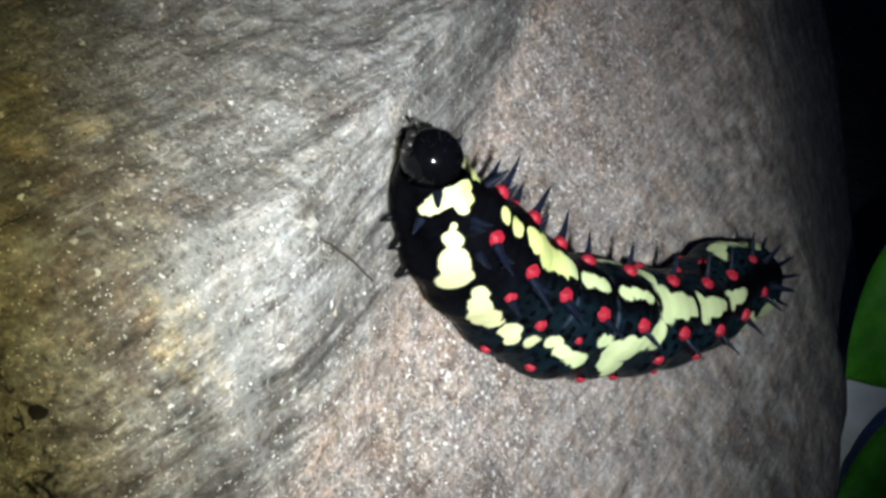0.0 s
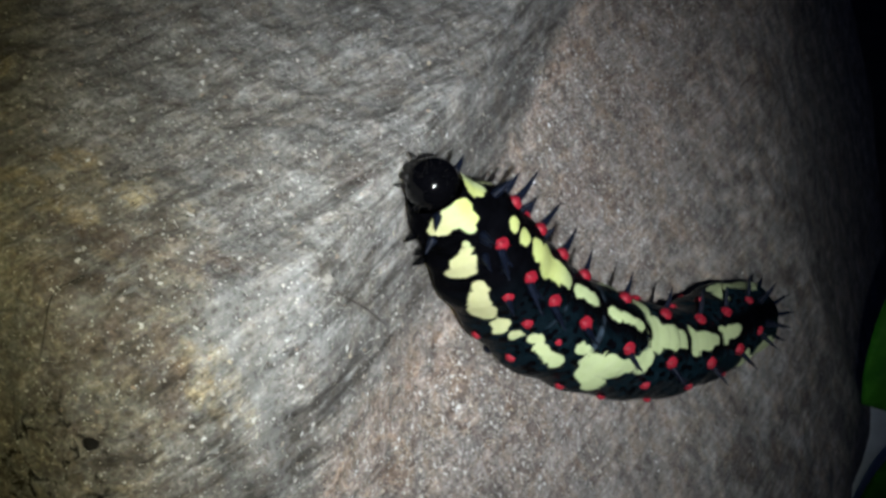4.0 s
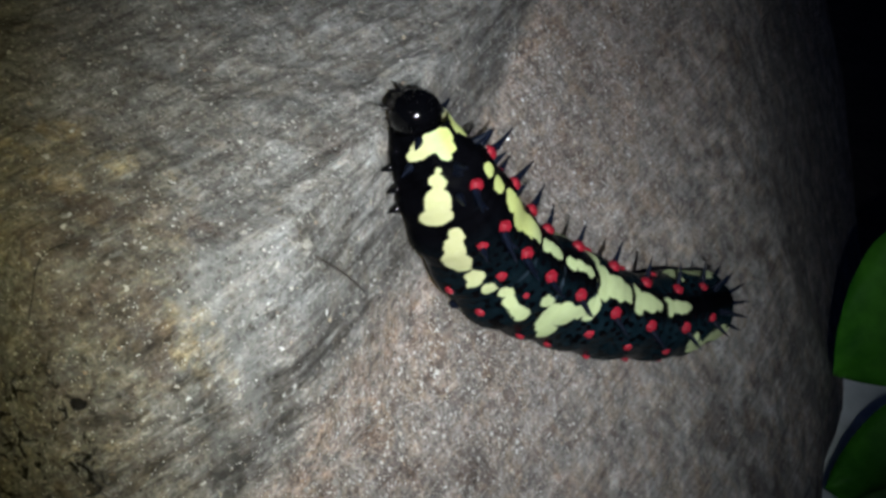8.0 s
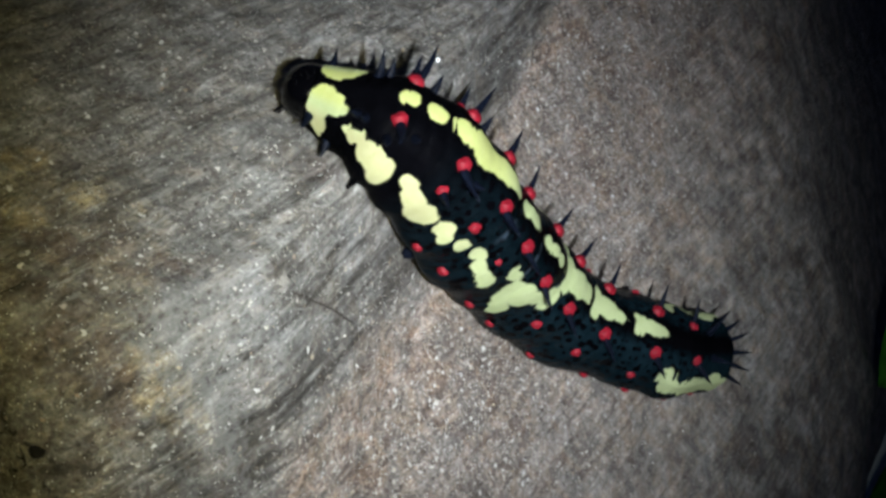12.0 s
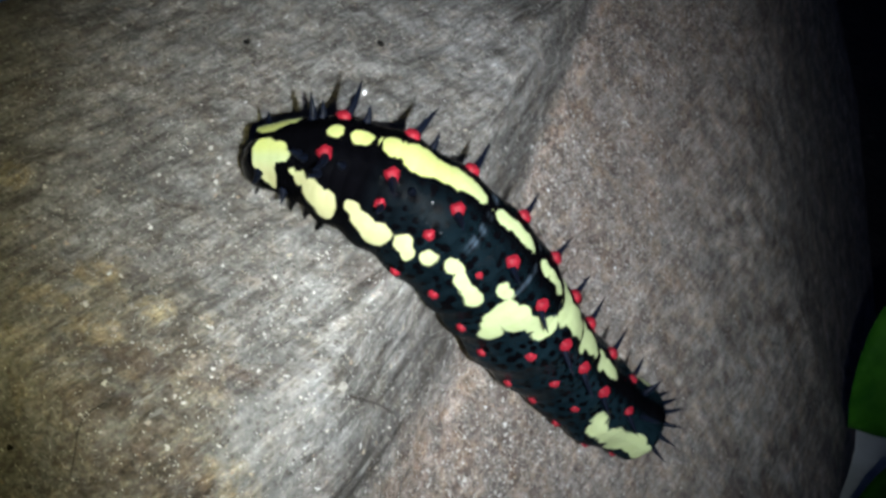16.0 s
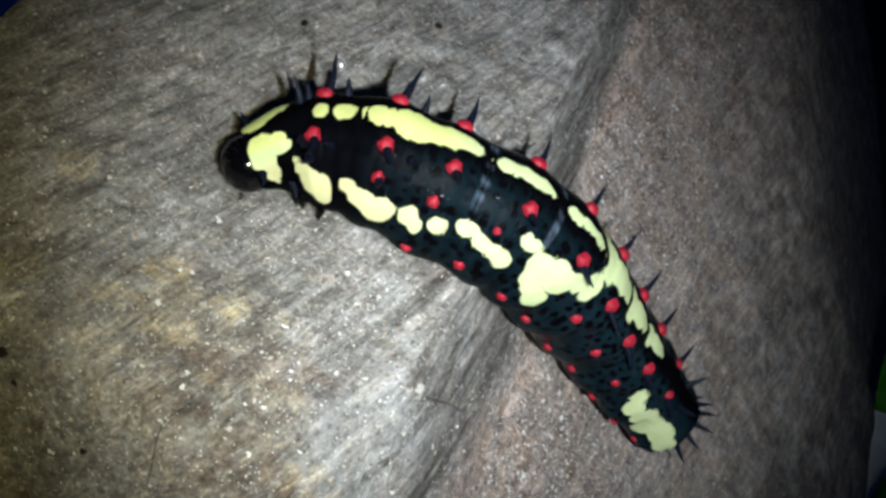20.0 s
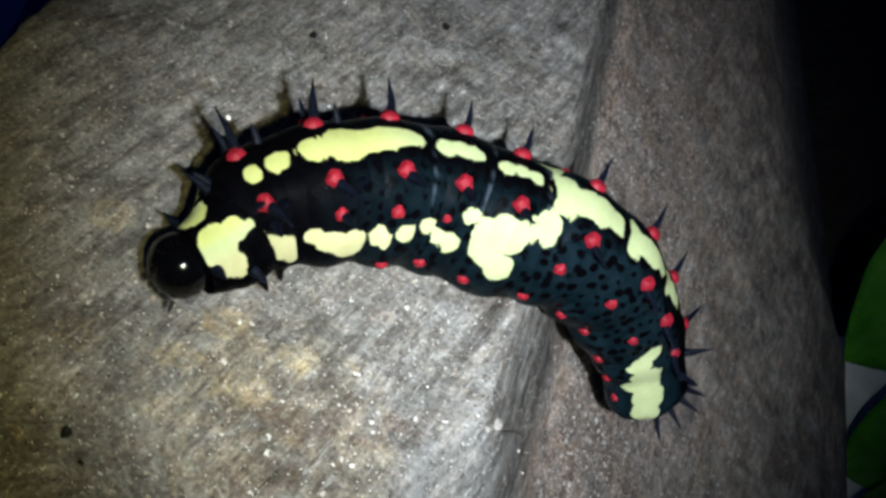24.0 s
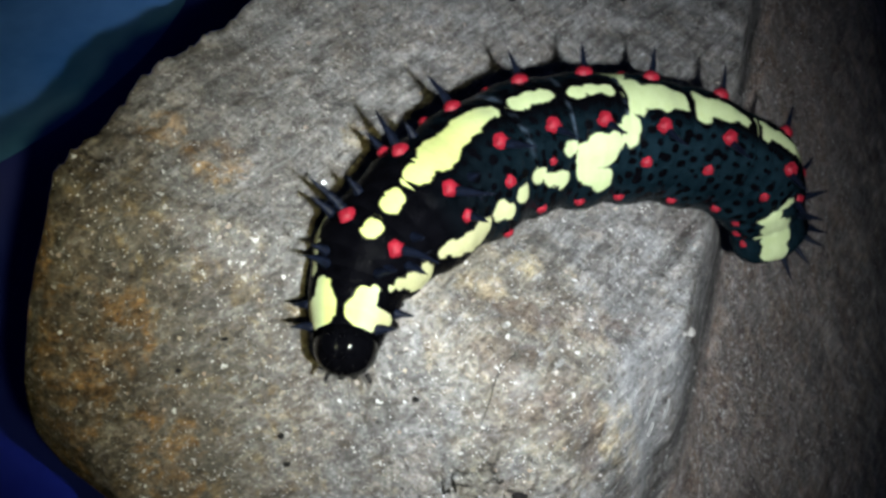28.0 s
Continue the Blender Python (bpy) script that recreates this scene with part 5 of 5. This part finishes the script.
    (21.5, ((-27.8, 86.2, -43.9), (-23.5, 86.4, -43.6), (-20.4, 85.9, -42.9), (-15.8, 85.1, -42.2), (-11.4, 83.8, -43.6), (-6.3, 83.2, -46.1), (-2.1, 82.3, -49.0), (1.7, 82.9, -53.0), (4.5, 84.3, -58.5), (7.2, 85.4, -64.5), (10.1, 85.6, -70.4), (12.4, 84.5, -75.5)),
     (-31, -21, -12, -19, -15, -12, -2, 3, 6, -5, -4)),
    (23.5, ((-33.8, 80.0, -41.1), (-29.8, 82.3, -41.1), (-26.8, 83.6, -41.3), (-21.5, 83.6, -40.9), (-16.5, 84.0, -42.6), (-10.9, 83.8, -44.7), (-6.0, 82.7, -46.1), (-1.6, 82.0, -48.2), (1.9, 81.9, -52.2), (4.2, 82.6, -57.5), (5.0, 83.6, -63.0), (5.6, 84.6, -68.2)),
     (-32, -30, -23, -26, -22, -17, -7, -4, -3, -4, -4)),
    (24, ((-32.8, 75.0, -41.4), (-29.3, 77.5, -41.4), (-27.2, 80.2, -40.8), (-22.5, 81.8, -40.8), (-17.5, 83.3, -42.1), (-12.5, 84.0, -44.1), (-7.7, 83.3, -46.2), (-2.6, 82.8, -48.4), (1.7, 82.7, -52.6), (4.5, 83.3, -58.1), (6.7, 83.3, -63.2), (7.8, 82.2, -68.2)),
     (-49, -33, -29, -29, -20, -19, -8, -5, -5, -6, -5)),
    (24.5, ((-33.7, 72.2, -42.3), (-31.2, 75.6, -41.2), (-28.9, 77.7, -40.5), (-24.4, 79.9, -40.3), (-19.5, 82.0, -41.8), (-14.3, 83.3, -43.7), (-9.1, 83.0, -45.9), (-3.4, 82.4, -47.9), (1.2, 82.3, -51.7), (4.0, 82.8, -56.6), (4.8, 83.9, -61.6), (5.6, 84.9, -66.6)),
     (-33, -33, -30, -32, -21, -20, -8, -5, -5, -6, -6)),
    (25, ((-33.1, 68.5, -43.6), (-31.3, 72.1, -42.0), (-29.6, 75.0, -41.0), (-25.7, 77.6, -40.3), (-21.1, 80.4, -41.7), (-15.8, 82.8, -43.6), (-9.9, 83.0, -45.6), (-3.7, 82.3, -47.3), (1.4, 82.1, -50.7), (4.5, 82.7, -55.5), (5.6, 83.6, -60.3), (5.6, 83.5, -65.2)),
     (-46, -36, -30, -34, -23, -19, -8, -3, -2, -11, -9)),
    (25.5, ((-34.7, 67.6, -42.4), (-32.2, 70.9, -41.3), (-30.5, 73.5, -40.6), (-26.6, 76.8, -40.2), (-21.9, 79.7, -41.7), (-16.7, 82.1, -43.3), (-10.8, 82.3, -45.1), (-4.9, 81.6, -46.2), (0.1, 81.3, -49.1), (3.0, 81.9, -54.0), (3.7, 83.1, -58.6), (4.3, 84.1, -62.9)),
     (-32, -33, -30, -35, -23, -19, -9, -5, -7, -8, -7)),
    (26, ((-37.0, 66.9, -41.4), (-34.3, 70.3, -41.7), (-32.0, 73.3, -40.8), (-27.8, 76.4, -40.4), (-23.0, 79.6, -41.5), (-17.7, 82.0, -42.7), (-12.1, 82.5, -43.7), (-6.5, 82.0, -45.2), (-1.4, 81.6, -48.4), (2.1, 81.8, -53.2), (3.0, 82.2, -57.6), (3.8, 81.9, -61.8)),
     (-50, -38, -36, -40, -28, -21, -12, -9, -8, -8, -7)),
    (26.5, ((-40.0, 65.5, -41.1), (-36.9, 68.5, -40.5), (-33.9, 71.1, -40.1), (-29.6, 74.4, -39.1), (-24.8, 77.5, -40.0), (-19.7, 80.2, -41.4), (-14.4, 81.0, -43.1), (-8.9, 81.5, -44.4), (-2.8, 81.5, -47.0), (1.9, 81.7, -51.4), (2.9, 82.8, -55.3), (3.7, 83.8, -59.1)),
     (-34, -36, -31, -39, -26, -23, -13, -9, -10, -9, -8)),
    (27, ((-43.4, 63.1, -41.3), (-40.0, 65.7, -40.7), (-36.7, 68.1, -39.9), (-32.5, 71.4, -39.2), (-27.7, 75.1, -40.3), (-22.4, 78.7, -41.6), (-16.4, 80.3, -43.0), (-10.3, 81.0, -44.1), (-3.9, 81.1, -46.4), (1.4, 81.2, -50.7), (2.6, 82.0, -54.3), (3.5, 82.4, -57.9)),
     (-30, -36, -33, -40, -27, -24, -13, -9, -13, -11, -10)),
    (27.5, ((-43.2, 60.6, -42.5), (-40.7, 64.0, -41.3), (-37.7, 66.9, -40.1), (-33.4, 70.4, -39.3), (-28.7, 74.3, -40.1), (-23.5, 77.8, -41.1), (-17.4, 79.5, -42.3), (-11.4, 80.5, -43.1), (-5.2, 80.9, -44.8), (-0.0, 81.1, -48.7), (1.3, 82.2, -52.2), (2.5, 83.2, -55.5)),
     (-31, -37, -35, -42, -29, -25, -15, -10, -12, -11, -10)),
    (28, ((-40.1, 57.5, -43.6), (-39.5, 61.6, -42.5), (-38.0, 65.4, -40.7), (-33.9, 69.7, -39.6), (-29.6, 74.1, -39.6), (-24.7, 78.1, -40.2), (-19.5, 80.1, -40.9), (-14.2, 81.3, -42.0), (-8.1, 82.4, -44.3), (-1.9, 83.0, -48.1), (0.1, 83.1, -51.4), (1.3, 82.4, -54.8)),
     (-47, -35, -39, -46, -35, -29, -19, -17, -14, -12, -11)),
]


def stations(points, twist):
    """Frames along the body at one moment: places, directions, back and side."""
    c = np.array(points[1:])
    ahead = np.gradient(c, axis=0)
    ahead /= np.linalg.norm(ahead, axis=1)[:, None]
    normal = np.array((0.62, -0.42, 0.66))
    side = np.cross(ahead, normal)
    side /= np.linalg.norm(side, axis=1)[:, None]
    back = np.cross(side, ahead)
    r = np.radians(twist)[:, None]
    return np.array(points), np.cos(r) * back + np.sin(r) * side


def body_pose(points, twist, s):
    """The pose of the piece of the body at place s, in the caterpillar's space."""
    c, back = stations(points, twist)
    q = min(max(s, -1.0), 10.6) + 1
    i = int(min(max(math.floor(q), 0), 10))
    f = q - i
    a, b = c[i], c[i + 1]
    before = c[i - 1] if i > 0 else 2 * a - b
    after = c[i + 2] if i < 10 else 2 * b - a
    ma, mb = (b - before) / 2, (after - a) / 2
    f2, f3 = f * f, f * f * f
    p = (2 * f3 - 3 * f2 + 1) * a + (f3 - 2 * f2 + f) * ma + (3 * f2 - 2 * f3) * b + (f3 - f2) * mb
    d = (6 * f2 - 6 * f) * a + (3 * f2 - 4 * f + 1) * ma + (6 * f - 6 * f2) * b + (3 * f2 - 2 * f) * mb
    k = min(max(s, 0.0), 9.999)
    j = int(k)
    up = back[j] * (1 - k + j) + back[j + 1] * (k - j)
    x = Vector(d).normalized()
    z = Vector(up)
    z = (z - x * z.dot(x)).normalized()
    y = z.cross(x)
    m = Matrix((x, y, z)).transposed().to_4x4()
    m.translation = at(*p) - BODY.location
    return m


def tuck(t):
    """How far the head is drawn in under the collar, in plan units."""
    return float(np.interp(t, [0, 3.5, 11, 14, 15.5, 16.5, 18, 18.5, 21, 24, 26, 26.5, 27.5, 28], [0, 0, 0, 0.4, 0.5, 1.8, 2.0, 0.5, 0.2, -0.4, 0, 0.6, 0.6, 0.2]))


def motions():
    for s, ring in RINGS:
        walk(ring, [(t, body_pose(points, twist, s)) for t, points, twist in CRAWL])
    walk(TORCH, [(t, pose(*at(x, y, z), a, b, c) @ pose(13 * UNIT, -6 * UNIT, 4 * UNIT, 2.3, 0, 0)) for t, x, y, z, a, b, c in PATH])
    walk(HEAD, [(t, body_pose(points, twist, -0.85) @ pose(tuck(t) * UNIT, 0, (-0.55 - 0.8 * tuck(t)) * UNIT, 0, -14 * tuck(t))) for t, points, twist in CRAWL])


motions()
